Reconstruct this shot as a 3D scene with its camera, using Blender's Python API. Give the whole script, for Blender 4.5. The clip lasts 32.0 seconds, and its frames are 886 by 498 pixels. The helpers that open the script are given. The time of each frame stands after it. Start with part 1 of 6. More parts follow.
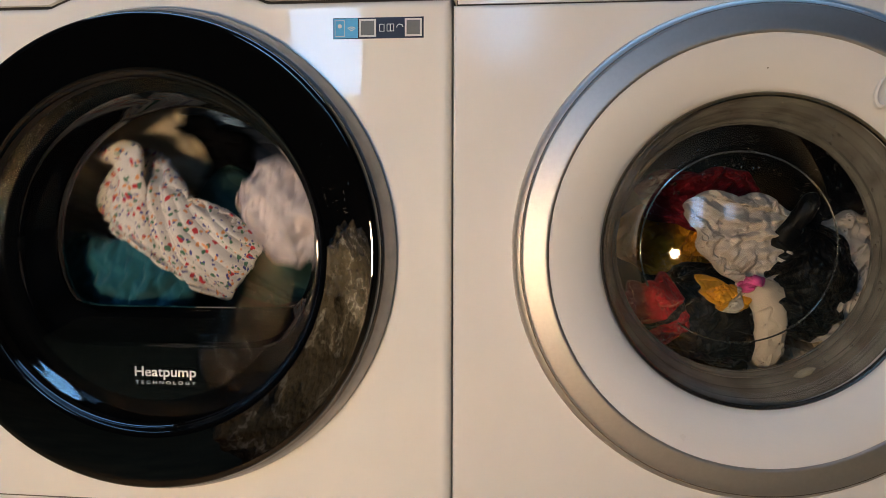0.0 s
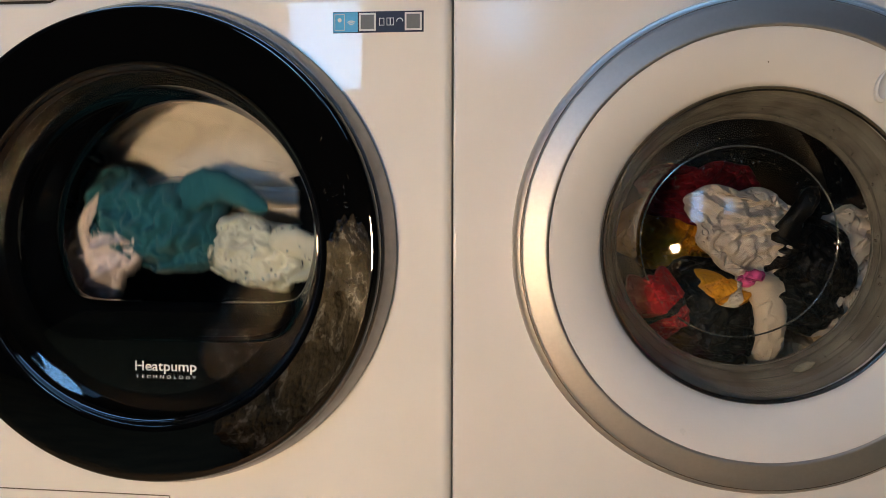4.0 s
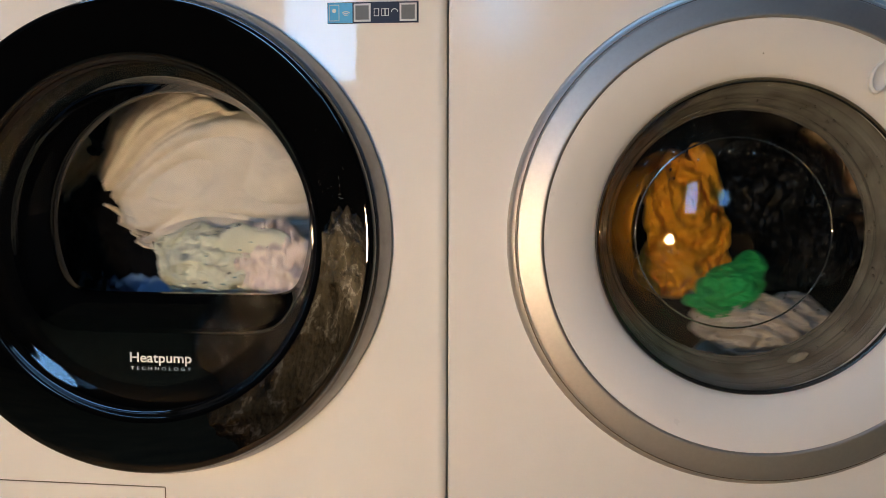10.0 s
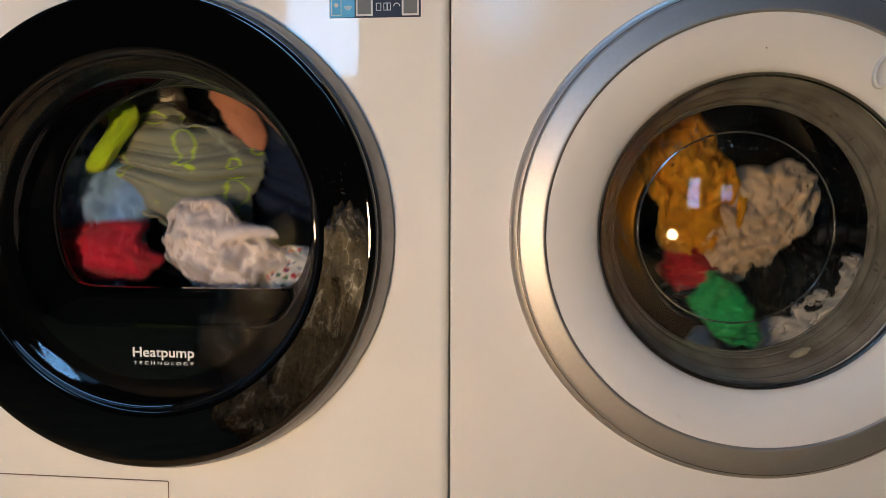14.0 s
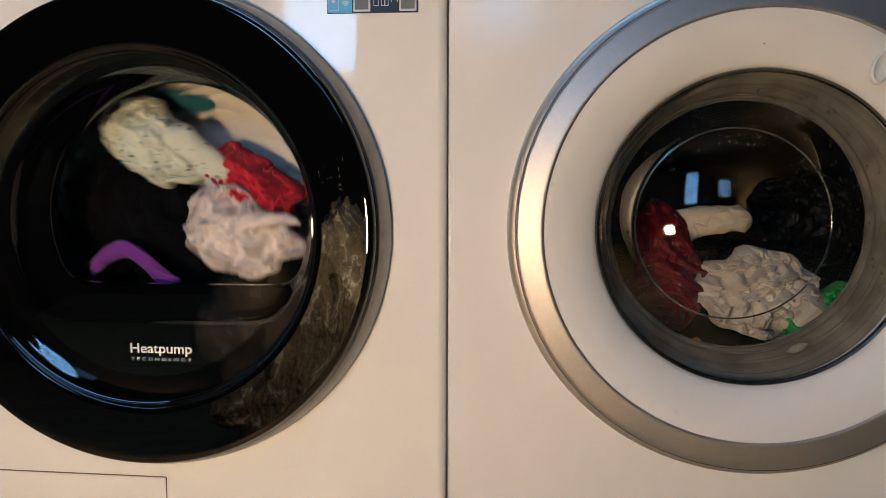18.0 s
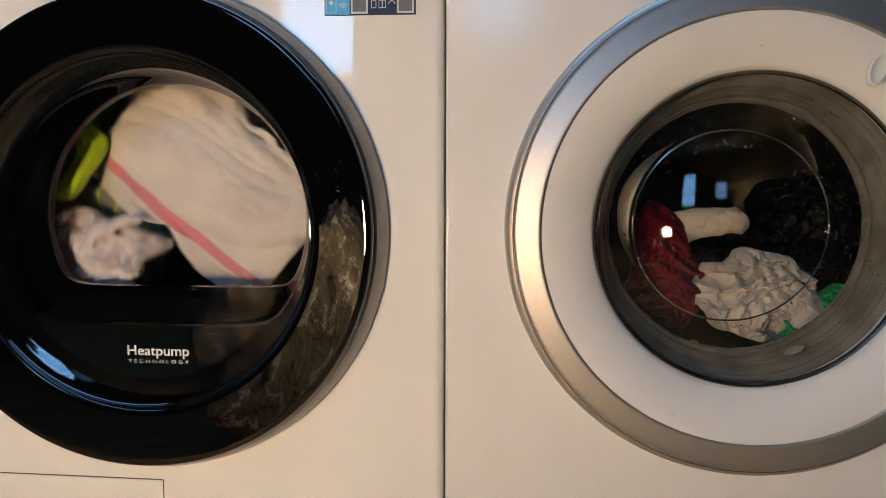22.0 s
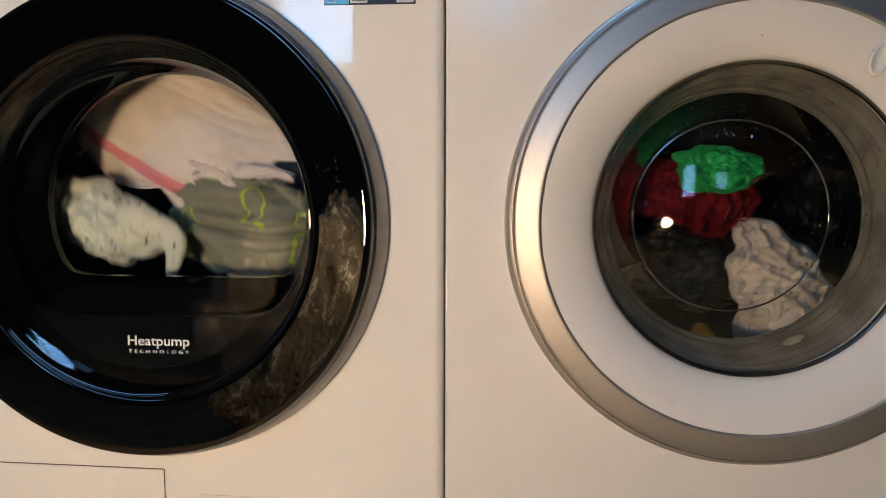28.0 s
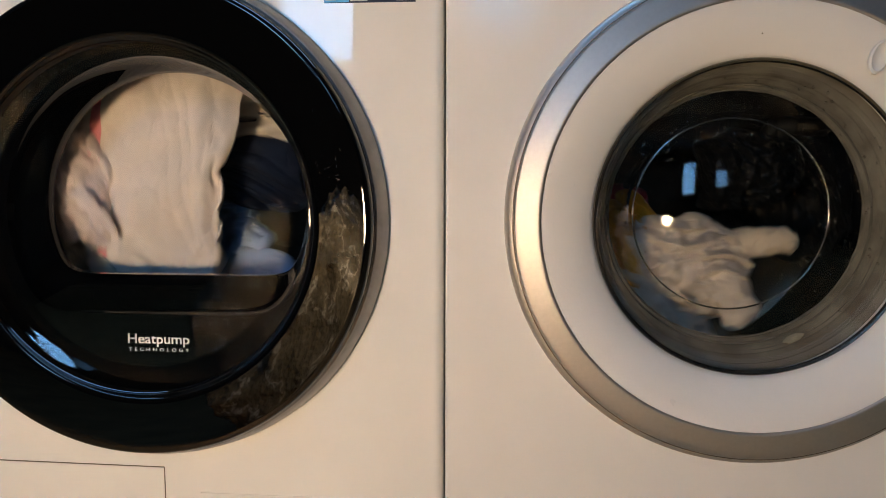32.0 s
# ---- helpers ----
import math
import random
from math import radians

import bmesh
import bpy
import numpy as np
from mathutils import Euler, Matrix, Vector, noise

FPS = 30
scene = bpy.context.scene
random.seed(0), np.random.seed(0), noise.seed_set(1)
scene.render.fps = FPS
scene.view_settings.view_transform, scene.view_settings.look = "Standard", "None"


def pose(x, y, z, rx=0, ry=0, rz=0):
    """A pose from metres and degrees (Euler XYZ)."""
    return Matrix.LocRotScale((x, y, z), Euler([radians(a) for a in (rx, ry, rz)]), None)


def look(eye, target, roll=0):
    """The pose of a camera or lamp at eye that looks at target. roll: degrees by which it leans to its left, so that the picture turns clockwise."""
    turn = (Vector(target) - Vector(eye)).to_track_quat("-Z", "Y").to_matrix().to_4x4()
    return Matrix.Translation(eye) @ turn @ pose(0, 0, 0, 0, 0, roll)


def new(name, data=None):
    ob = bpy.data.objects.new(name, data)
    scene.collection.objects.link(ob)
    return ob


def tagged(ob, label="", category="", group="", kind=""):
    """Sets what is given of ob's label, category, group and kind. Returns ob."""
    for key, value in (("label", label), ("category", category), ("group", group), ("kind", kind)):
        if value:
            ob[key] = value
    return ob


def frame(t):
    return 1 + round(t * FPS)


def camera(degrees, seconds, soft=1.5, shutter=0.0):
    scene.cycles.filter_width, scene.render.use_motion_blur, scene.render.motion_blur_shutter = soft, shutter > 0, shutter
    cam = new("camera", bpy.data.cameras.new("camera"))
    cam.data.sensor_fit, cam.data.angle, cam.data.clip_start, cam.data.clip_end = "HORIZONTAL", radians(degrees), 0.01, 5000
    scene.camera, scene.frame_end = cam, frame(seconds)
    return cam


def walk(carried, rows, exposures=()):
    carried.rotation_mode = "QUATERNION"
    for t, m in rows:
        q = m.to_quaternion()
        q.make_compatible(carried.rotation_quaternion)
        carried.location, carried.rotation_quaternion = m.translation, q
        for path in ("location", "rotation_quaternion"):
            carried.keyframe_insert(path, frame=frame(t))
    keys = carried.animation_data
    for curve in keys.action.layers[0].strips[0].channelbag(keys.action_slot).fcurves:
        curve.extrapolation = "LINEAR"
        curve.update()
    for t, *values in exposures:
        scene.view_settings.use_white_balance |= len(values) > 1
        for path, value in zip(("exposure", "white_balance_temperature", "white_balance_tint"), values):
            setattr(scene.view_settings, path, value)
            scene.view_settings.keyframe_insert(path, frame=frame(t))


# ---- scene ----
cam = camera(60, 32.0, soft=0.65, shutter=0.35)
EYE = (0.0677, -0.7638, 0.5339)
walk(cam, [
    (0, pose(*EYE, 86.360, -0.11, 5.590)),
    (0.5, pose(*EYE, 86.456, -0.11, 5.598)),
    (1, pose(*EYE, 86.446, -0.11, 5.593)),
    (1.5, pose(*EYE, 86.390, -0.11, 5.592)),
    (2, pose(*EYE, 86.301, -0.11, 5.598)),
    (2.5, pose(*EYE, 86.218, -0.11, 5.592)),
    (3, pose(*EYE, 86.117, -0.11, 5.590)),
    (3.5, pose(*EYE, 86.022, -0.11, 5.590)),
    (5.5, pose(*EYE, 85.712, -0.11, 5.586)),
    (6, pose(*EYE, 85.601, -0.11, 5.564)),
    (6.5, pose(*EYE, 85.509, -0.11, 5.532)),
    (7, pose(*EYE, 85.481, -0.11, 5.494)),
    (7.5, pose(*EYE, 85.494, -0.11, 5.414)),
    (8, pose(*EYE, 85.515, -0.11, 5.361)),
    (8.5, pose(*EYE, 85.506, -0.11, 5.301)),
    (9, pose(*EYE, 85.438, -0.11, 5.259)),
    (9.5, pose(*EYE, 85.373, -0.11, 5.229)),
    (10, pose(*EYE, 85.311, -0.11, 5.225)),
    (10.5, pose(*EYE, 85.263, -0.11, 5.226)),
    (11, pose(*EYE, 85.231, -0.11, 5.244)),
    (11.5, pose(*EYE, 85.155, -0.11, 5.324)),
    (12, pose(*EYE, 85.109, -0.11, 5.383)),
    (12.5, pose(*EYE, 85.061, -0.11, 5.399)),
    (13, pose(*EYE, 85.003, -0.11, 5.392)),
    (13.5, pose(*EYE, 84.952, -0.11, 5.390)),
    (14, pose(*EYE, 84.927, -0.11, 5.389)),
    (14.5, pose(*EYE, 84.854, -0.11, 5.382)),
    (16.5, pose(*EYE, 84.566, -0.11, 5.375)),
    (17, pose(*EYE, 84.581, -0.11, 5.343)),
    (17.5, pose(*EYE, 84.596, -0.11, 5.293)),
    (18, pose(*EYE, 84.621, -0.11, 5.218)),
    (18.5, pose(*EYE, 84.641, -0.11, 5.150)),
    (19, pose(*EYE, 84.694, -0.11, 5.103)),
    (19.5, pose(*EYE, 84.691, -0.11, 5.082)),
    (20, pose(*EYE, 84.707, -0.11, 5.053)),
    (20.5, pose(*EYE, 84.702, -0.11, 5.037)),
    (21, pose(*EYE, 84.728, -0.11, 5.029)),
    (21.5, pose(*EYE, 84.747, -0.11, 5.035)),
    (22, pose(*EYE, 84.771, -0.11, 5.038)),
    (22.5, pose(*EYE, 84.787, -0.11, 5.038)),
    (23, pose(*EYE, 84.816, -0.11, 5.038)),
    (23.5, pose(*EYE, 84.765, -0.11, 5.038)),
    (24, pose(*EYE, 84.700, -0.11, 5.038)),
    (24.5, pose(*EYE, 84.658, -0.11, 5.038)),
    (25, pose(*EYE, 84.565, -0.11, 5.038)),
    (25.5, pose(*EYE, 84.452, -0.11, 5.038)),
    (27.5, pose(*EYE, 84.126, -0.11, 5.026)),
    (28, pose(*EYE, 84.047, -0.11, 5.026)),
    (28.5, pose(*EYE, 84.031, -0.11, 5.020)),
    (29, pose(*EYE, 84.020, -0.11, 5.027)),
    (29.5, pose(*EYE, 83.957, -0.11, 5.029)),
    (30, pose(*EYE, 83.861, -0.11, 5.029)),
    (30.5, pose(*EYE, 83.850, -0.11, 5.031)),
    (31, pose(*EYE, 83.893, -0.11, 5.040)),
    (31.5, pose(*EYE, 83.904, -0.11, 5.031)),
    (32, pose(*EYE, 83.904, -0.11, 5.028)),
])


# ---- light: a dim evening sky behind two small windows and an added roof window, one warm globe lamp ----
world = bpy.data.worlds.new("evening_sky")
scene.world = world
world.use_nodes = True
wn = world.node_tree
sky = wn.nodes.new("ShaderNodeTexSky")
sky.sky_type = "NISHITA"
sky.sun_disc = False
sky.sun_elevation, sky.sun_rotation = radians(9), radians(60)
wn.links.new(sky.outputs[0], wn.nodes["Background"].inputs[0])
wn.nodes["Background"].inputs[1].default_value = 0.15
sun_data = bpy.data.lights.new("sun", "SUN")
sun_data.energy, sun_data.angle, sun_data.color = 0.5, radians(10), (1.0, 0.9, 0.78)
sun = new("sun", sun_data)
sun.matrix_world = look((0, 0, 0), (0.85, 0.5, -0.155))
LAMP = 49.5
scene.view_settings.exposure = 2.25


# ---- materials ----
def shader(name):
    m = bpy.data.materials.new(name)
    m.use_nodes = True
    nt = m.node_tree
    return m, nt, nt.nodes["Principled BSDF"]


def add(nt, kind, **inputs):
    n = nt.nodes.new(kind)
    for key, value in inputs.items():
        n.inputs[key].default_value = value
    return n


def coords(nt, scale=(1, 1, 1)):
    tc = nt.nodes.new("ShaderNodeTexCoord")
    mp = nt.nodes.new("ShaderNodeMapping")
    mp.inputs["Scale"].default_value = scale
    nt.links.new(tc.outputs["Object"], mp.inputs["Vector"])
    return mp.outputs["Vector"]


def ramp(nt, fac, stops):
    r = nt.nodes.new("ShaderNodeValToRGB")
    while len(r.color_ramp.elements) < len(stops):
        r.color_ramp.elements.new(0.5)
    for e, (p, c) in zip(r.color_ramp.elements, stops):
        e.position, e.color = p, (*c, 1)
    nt.links.new(fac, r.inputs["Fac"])
    return r.outputs["Color"]


def noise_of(nt, vec, scale, detail=3.0, rough=0.55):
    n = add(nt, "ShaderNodeTexNoise", Scale=scale, Detail=detail, Roughness=rough)
    nt.links.new(vec, n.inputs["Vector"])
    return n.outputs["Fac"]


def bumped(nt, bsdf, height, strength, distance):
    b = add(nt, "ShaderNodeBump", Strength=strength, Distance=distance)
    nt.links.new(height, b.inputs["Height"])
    nt.links.new(b.outputs["Normal"], bsdf.inputs["Normal"])
    return b


def mixed(nt, fac, a, b, mode="MIX"):
    m = nt.nodes.new("ShaderNodeMix")
    m.data_type, m.blend_type = "RGBA", mode
    for sock, v in ((m.inputs[0], fac), (m.inputs[6], a), (m.inputs[7], b)):
        if isinstance(v, (int, float)):
            sock.default_value = v
        elif isinstance(v, tuple):
            sock.default_value = (*v, 1)
        else:
            nt.links.new(v, sock)
    return m.outputs[2]


def enamel(name, color, rough, peel, peel_size, gloss=0.5):
    """White stove enamel with a trace of orange peel, fine dust and faint smears."""
    m, nt, b = shader(name)
    v = coords(nt)
    smear = noise_of(nt, v, 7.0, 4)
    dark = tuple(c * 0.955 for c in color)
    nt.links.new(ramp(nt, smear, [(0.35, dark), (0.65, color)]), b.inputs["Base Color"])
    nt.links.new(ramp(nt, noise_of(nt, v, 23.0, 5), [(0.3, (rough * 0.8,) * 3), (0.75, (rough * 1.3,) * 3)]), b.inputs["Roughness"])
    b.inputs["Specular IOR Level"].default_value = gloss
    bumped(nt, b, noise_of(nt, v, peel_size, 2), peel, 0.001)
    return m


def plain(name, color, rough, metal=0.0, grain=60.0, amount=0.12, bump=0.05, spec=0.5):
    m, nt, b = shader(name)
    v = coords(nt)
    lo, hi = tuple(c * (1 - amount) for c in color), tuple(min(1, c * (1 + amount)) for c in color)
    nt.links.new(ramp(nt, noise_of(nt, v, grain, 4), [(0.3, lo), (0.7, hi)]), b.inputs["Base Color"])
    b.inputs["Roughness"].default_value, b.inputs["Metallic"].default_value = rough, metal
    b.inputs["Specular IOR Level"].default_value = spec
    bumped(nt, b, noise_of(nt, v, grain * 4, 3), bump, 0.002)
    return m


def clear(name, tint, ior=1.5, rough=0.0, gain=1.0, smudge=0.0):
    """A thin pane: it lets the light through and mirrors by the angle."""
    m, nt, b = shader(name)
    nt.nodes.remove(b)
    t = nt.nodes.new("ShaderNodeBsdfTransparent")
    t.inputs[0].default_value = (*tint, 1)
    g = nt.nodes.new("ShaderNodeBsdfGlossy")
    g.inputs["Color"].default_value = (gain, gain, gain, 1)
    g.inputs["Roughness"].default_value = rough
    fr = nt.nodes.new("ShaderNodeFresnel")
    fr.inputs["IOR"].default_value = ior
    mx = nt.nodes.new("ShaderNodeMixShader")
    nt.links.new(fr.outputs[0], mx.inputs[0])
    nt.links.new(t.outputs[0], mx.inputs[1])
    nt.links.new(g.outputs[0], mx.inputs[2])
    out = mx.outputs[0]
    if smudge:
        v = coords(nt)
        d = nt.nodes.new("ShaderNodeBsdfDiffuse")
        d.inputs[0].default_value = (0.62, 0.58, 0.52, 1)
        m2 = nt.nodes.new("ShaderNodeMixShader")
        a = ramp(nt, noise_of(nt, v, 16.0, 6, 0.7), [(0.45, (0, 0, 0)), (0.8, (smudge,) * 3)])
        nt.links.new(a, m2.inputs[0])
        nt.links.new(out, m2.inputs[1])
        nt.links.new(d.outputs[0], m2.inputs[2])
        out = m2.outputs[0]
    nt.links.new(out, nt.nodes["Material Output"].inputs["Surface"])
    return m


def glow(name, color, strength):
    m, nt, b = shader(name)
    b.inputs["Base Color"].default_value = (*color, 1)
    b.inputs["Emission Color"].default_value = (*color, 1)
    b.inputs["Emission Strength"].default_value = strength
    return m


def cloth(name, color, weave=900.0, print_colors=(), print_scale=60.0, border=None, rough=0.9, sheen=0.10, cover=0.5, hollow=False, relief=0.26):
    """Woven cotton: fine weave, soft stains, small creases; a printed pattern where it has one."""
    m, nt, b = shader(name)
    v = coords(nt)
    lo = tuple(c * 0.84 for c in color)
    base = ramp(nt, noise_of(nt, v, 18.0, 4), [(0.3, lo), (0.7, color)])
    for i, pc in enumerate(print_colors):
        vo = add(nt, "ShaderNodeTexVoronoi", Scale=print_scale * (1 + 0.23 * i))
        mp = nt.nodes.new("ShaderNodeMapping")
        mp.inputs["Location"].default_value = (1.7 * i, 2.3 * i, 0.9 * i)
        mp.inputs["Scale"].default_value = (1, 1, 1 + 0.4 * (i % 2))
        wn_ = add(nt, "ShaderNodeTexNoise", Scale=print_scale * 1.1, Detail=2.0)
        nt.links.new(v, wn_.inputs["Vector"])
        warp = nt.nodes.new("ShaderNodeVectorMath")
        warp.operation = "MULTIPLY_ADD"
        nt.links.new(wn_.outputs["Color"], warp.inputs[0])
        warp.inputs[1].default_value = (0.9 / print_scale,) * 3
        nt.links.new(v, warp.inputs[2])
        nt.links.new(warp.outputs[0], mp.inputs["Vector"])
        nt.links.new(mp.outputs[0], vo.inputs["Vector"])
        stops = [(cover * 0.55, (1, 1, 1)), (cover * 0.62, (0, 0, 0))]
        if hollow:
            stops = [(cover * 0.44, (0, 0, 0)), (cover * 0.48, (1, 1, 1)), (cover * 0.54, (1, 1, 1)), (cover * 0.58, (0, 0, 0))]
        f = ramp(nt, vo.outputs["Distance"], stops)
        base = mixed(nt, f, base, pc)
    if border:
        axis, at, half, bc = border
        sx = nt.nodes.new("ShaderNodeSeparateXYZ")
        nt.links.new(v, sx.inputs[0])
        ma = nt.nodes.new("ShaderNodeMath")
        ma.operation = "COMPARE"
        nt.links.new(sx.outputs[axis], ma.inputs[0])
        ma.inputs[1].default_value, ma.inputs[2].default_value = at, half
        base = mixed(nt, ma.outputs[0], base, bc)
    nt.links.new(base, b.inputs["Base Color"])
    b.inputs["Roughness"].default_value = rough
    b.inputs["Specular IOR Level"].default_value = 0.2 if max(color) > 0.02 or rough < 0.6 else 0.06
    b.inputs["Sheen Weight"].default_value = sheen
    crease = noise_of(nt, v, 90.0, 5, 0.65)
    thread = noise_of(nt, v, weave, 2)
    ridge = nt.nodes.new("ShaderNodeMath")
    ridge.operation = "SUBTRACT"
    nt.links.new(noise_of(nt, v, 24.0, 2, 0.5), ridge.inputs[0])
    ridge.inputs[1].default_value = 0.5
    fold = nt.nodes.new("ShaderNodeMath")
    fold.operation = "ABSOLUTE"
    nt.links.new(ridge.outputs[0], fold.inputs[0])
    lines = ramp(nt, fold.outputs[0], [(0.0, (0.0,) * 3), (0.03, (0.8,) * 3), (0.12, (1.0,) * 3)])
    h = mixed(nt, 0.25, crease, thread)
    h = mixed(nt, 0.5, h, lines)
    bumped(nt, b, h, relief, 0.006)
    return m


WHITE_GLOSS = enamel("white_gloss_enamel", (0.80, 0.79, 0.78), 0.022, 0.012, 140.0)
WHITE_PEEL = enamel("white_orange_peel_enamel", (0.79, 0.775, 0.77), 0.05, 0.12, 330.0)
WHITE_PLASTIC = enamel("white_door_plastic", (0.77, 0.75, 0.74), 0.34, 0.10, 500.0)
BLACK_GLOSS = plain("black_gloss_plastic", (0.0008, 0.0008, 0.0009), 0.018, grain=30, bump=0.004, spec=0.5)
FUNNEL = plain("black_funnel_plastic", (0.0008, 0.0008, 0.0009), 0.018, grain=30, bump=0.0, spec=0.32)
BLACK_PANEL = plain("black_glass_print", (0.0010, 0.0010, 0.0010), 0.03, grain=30, bump=0.0, spec=0.3)
BLACK_MATT = plain("black_matt_plastic", (0.012, 0.012, 0.013), 0.5, grain=120)
GAP = plain("dark_gap", (0.02, 0.02, 0.02), 0.8)
LINE = plain("brownish_joint", (0.14, 0.11, 0.09), 0.8)
CHROME = plain("grey_satin_metal", (0.22, 0.21, 0.203), 0.32, 1.0, bump=0.02)
SATIN = plain("satin_silver", (0.50, 0.475, 0.455), 0.48, 0.94, grain=240, amount=0.03, bump=0.03)
RIM = plain("dark_chrome_rim", (0.30, 0.28, 0.25), 0.22, 1.0)
RUBBER = plain("grey_rubber", (0.185, 0.170, 0.138), 0.15, grain=24, amount=0.45, bump=0.10)
# drum steel again, its colour darkened for the shade deep in the drum
SHADED_STEEL = plain("shaded_drum_steel", (0.075, 0.066, 0.055), 0.24, 1.0, grain=150, amount=0.2, bump=0.08)
STEEL = plain("drum_steel", (0.34, 0.32, 0.29), 0.20, 1.0, grain=150, amount=0.2, bump=0.08)
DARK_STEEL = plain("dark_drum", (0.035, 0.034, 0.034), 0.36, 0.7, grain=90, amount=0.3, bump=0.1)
LETTERS = plain("pale_grey_print", (0.72, 0.71, 0.70), 0.5, grain=400, amount=0.05)
DOOR_GLASS = clear("smoked_door_glass", (0.93, 0.93, 0.94), 1.46, 0.0)
BOWL_GLASS = clear("washer_bowl_glass", (0.96, 0.97, 0.96), 1.075, 0.0)
COVER_GLASS = clear("washer_cover_glass", (0.90, 0.90, 0.89), 1.40, 0.0, smudge=0.006)
EDGE_GLASS = clear("thick_glass_edge", (0.90, 0.91, 0.90), 2.4, 0.10)
DROP = clear("water_drop", (0.97, 0.98, 0.98), 1.5, 0.0)
DUST = plain("pale_dust", (0.06, 0.06, 0.06), 0.9)
WINDOW_GLASS = clear("window_glass", (0.95, 0.97, 1.0), 1.45)
# unseen walls and ceiling: the room's dimness is in their colour, keeping reflections black
WALL_PAINT = plain("darkened_wall_paint", (0.060, 0.052, 0.045), 0.85, grain=25, amount=0.06, bump=0.15)
CEIL_PAINT = plain("darkened_ceiling_paint", (0.12, 0.11, 0.10), 0.9, grain=30, amount=0.04)
WOOD = plain("brown_wood_floor", (0.40, 0.245, 0.115), 0.45, grain=14, amount=0.35, bump=0.1)
FRAME_WHITE = plain("white_window_paint", (0.75, 0.74, 0.72), 0.4, grain=60, amount=0.05)
GLOBE = glow("warm_globe_glow", (1.0, 0.728, 0.438), LAMP)
STAND = plain("black_lamp_stand", (0.012, 0.011, 0.010), 0.6)


# ---- mesh helpers ----
def mesh_object(name, bm, material, parent=None, smooth=True):
    me = bpy.data.meshes.new(name)
    bmesh.ops.recalc_face_normals(bm, faces=bm.faces)
    bm.to_mesh(me)
    bm.free()
    for p in me.polygons:
        p.use_smooth = smooth
    if smooth:
        me.set_sharp_from_angle(angle=radians(38))
    me.materials.append(material)
    ob = new(name, me)
    if parent is not None:
        ob.parent = parent
    return ob


def part(name, bm, material, parent, label="", smooth=True):
    ob = mesh_object(name, bm, material, parent, smooth)
    if label:
        tagged(ob, label)
    return ob


def loft(rings, cap_start=False, cap_end=False, bm=None, closed=True):
    """Quads between rings of equal length."""
    bm = bm or bmesh.new()
    vs = [[bm.verts.new(p) for p in ring] for ring in rings]
    n = len(rings[0])
    for a, b in zip(vs, vs[1:]):
        for i in range(n if closed else n - 1):
            j = (i + 1) % n
            bm.faces.new((a[i], a[j], b[j], b[i]))
    if cap_start:
        bm.faces.new(vs[0])
    if cap_end:
        bm.faces.new(vs[-1])
    return bm


def circle(cx, y, cz, r, n=128):
    return [(cx + r * math.cos(k * math.tau / n), y, cz + r * math.sin(k * math.tau / n)) for k in range(n)]


def lathe(cx, cz, profile, n=128, cap_start=False, cap_end=False):
    """profile: radius and depth, turned round the axis that runs into the machine."""
    return loft([circle(cx, y, cz, max(r, 1e-5), n) for r, y in profile], cap_start, cap_end)


def flat_round(cx, y, cz, r, floor, n=128, p=14.0):
    """A circle cut flat at the bottom, with rounded corners."""
    ring = []
    for k in range(n):
        a = k * math.tau / n
        s = math.sin(a)
        d = r if s > -1e-3 else (r ** -p + ((cz - floor) / -s) ** -p) ** (-1 / p)
        ring.append((cx + d * math.cos(a), y, cz + d * s))
    return ring


def rect_ring(x0, x1, z0, z1, y, cx, cz, n=128, corner=0.004):
    """A rectangle with small rounded corners, sampled round the middle (cx, cz)."""
    angles = [k * math.tau / n for k in range(n)]
    for x, z in ((x0, z0), (x0, z1), (x1, z0), (x1, z1)):
        a = math.atan2(z - cz, x - cx) % math.tau
        k = min(range(n), key=lambda i: abs((angles[i] - a + math.pi) % math.tau - math.pi))
        angles[k] = a
    ring = []
    for a in angles:
        c, s = math.cos(a), math.sin(a)
        d = min(((x1 if c > 0 else x0) - cx) / c if abs(c) > 1e-9 else 9, ((z1 if s > 0 else z0) - cz) / s if abs(s) > 1e-9 else 9)
        ring.append((cx + d * c, y, cz + d * s))
    return ring


def block(x0, x1, y0, y1, z0, z1, bevel=0.0, seg=2):
    bm = bmesh.new()
    bmesh.ops.create_cube(bm, size=1)
    for v in bm.verts:
        v.co = ((x0 + x1) / 2 + v.co.x * (x1 - x0), (y0 + y1) / 2 + v.co.y * (y1 - y0), (z0 + z1) / 2 + v.co.z * (z1 - z0))
    if bevel:
        bmesh.ops.bevel(bm, geom=list(bm.edges), offset=bevel, segments=seg, affect="EDGES")
    return bm


def empty(name, label, category, at=(0, 0, 0), group="", kind=""):
    ob = new(name)
    ob.location = at
    ob.empty_display_size = 0.05
    return tagged(ob, label, category, group, kind)


def under(ob, root):
    """Keep a part built in world coordinates in place under a moved root."""
    ob.parent = root
    ob.matrix_parent_inverse = Matrix.Translation(root.location).inverted()
    return ob


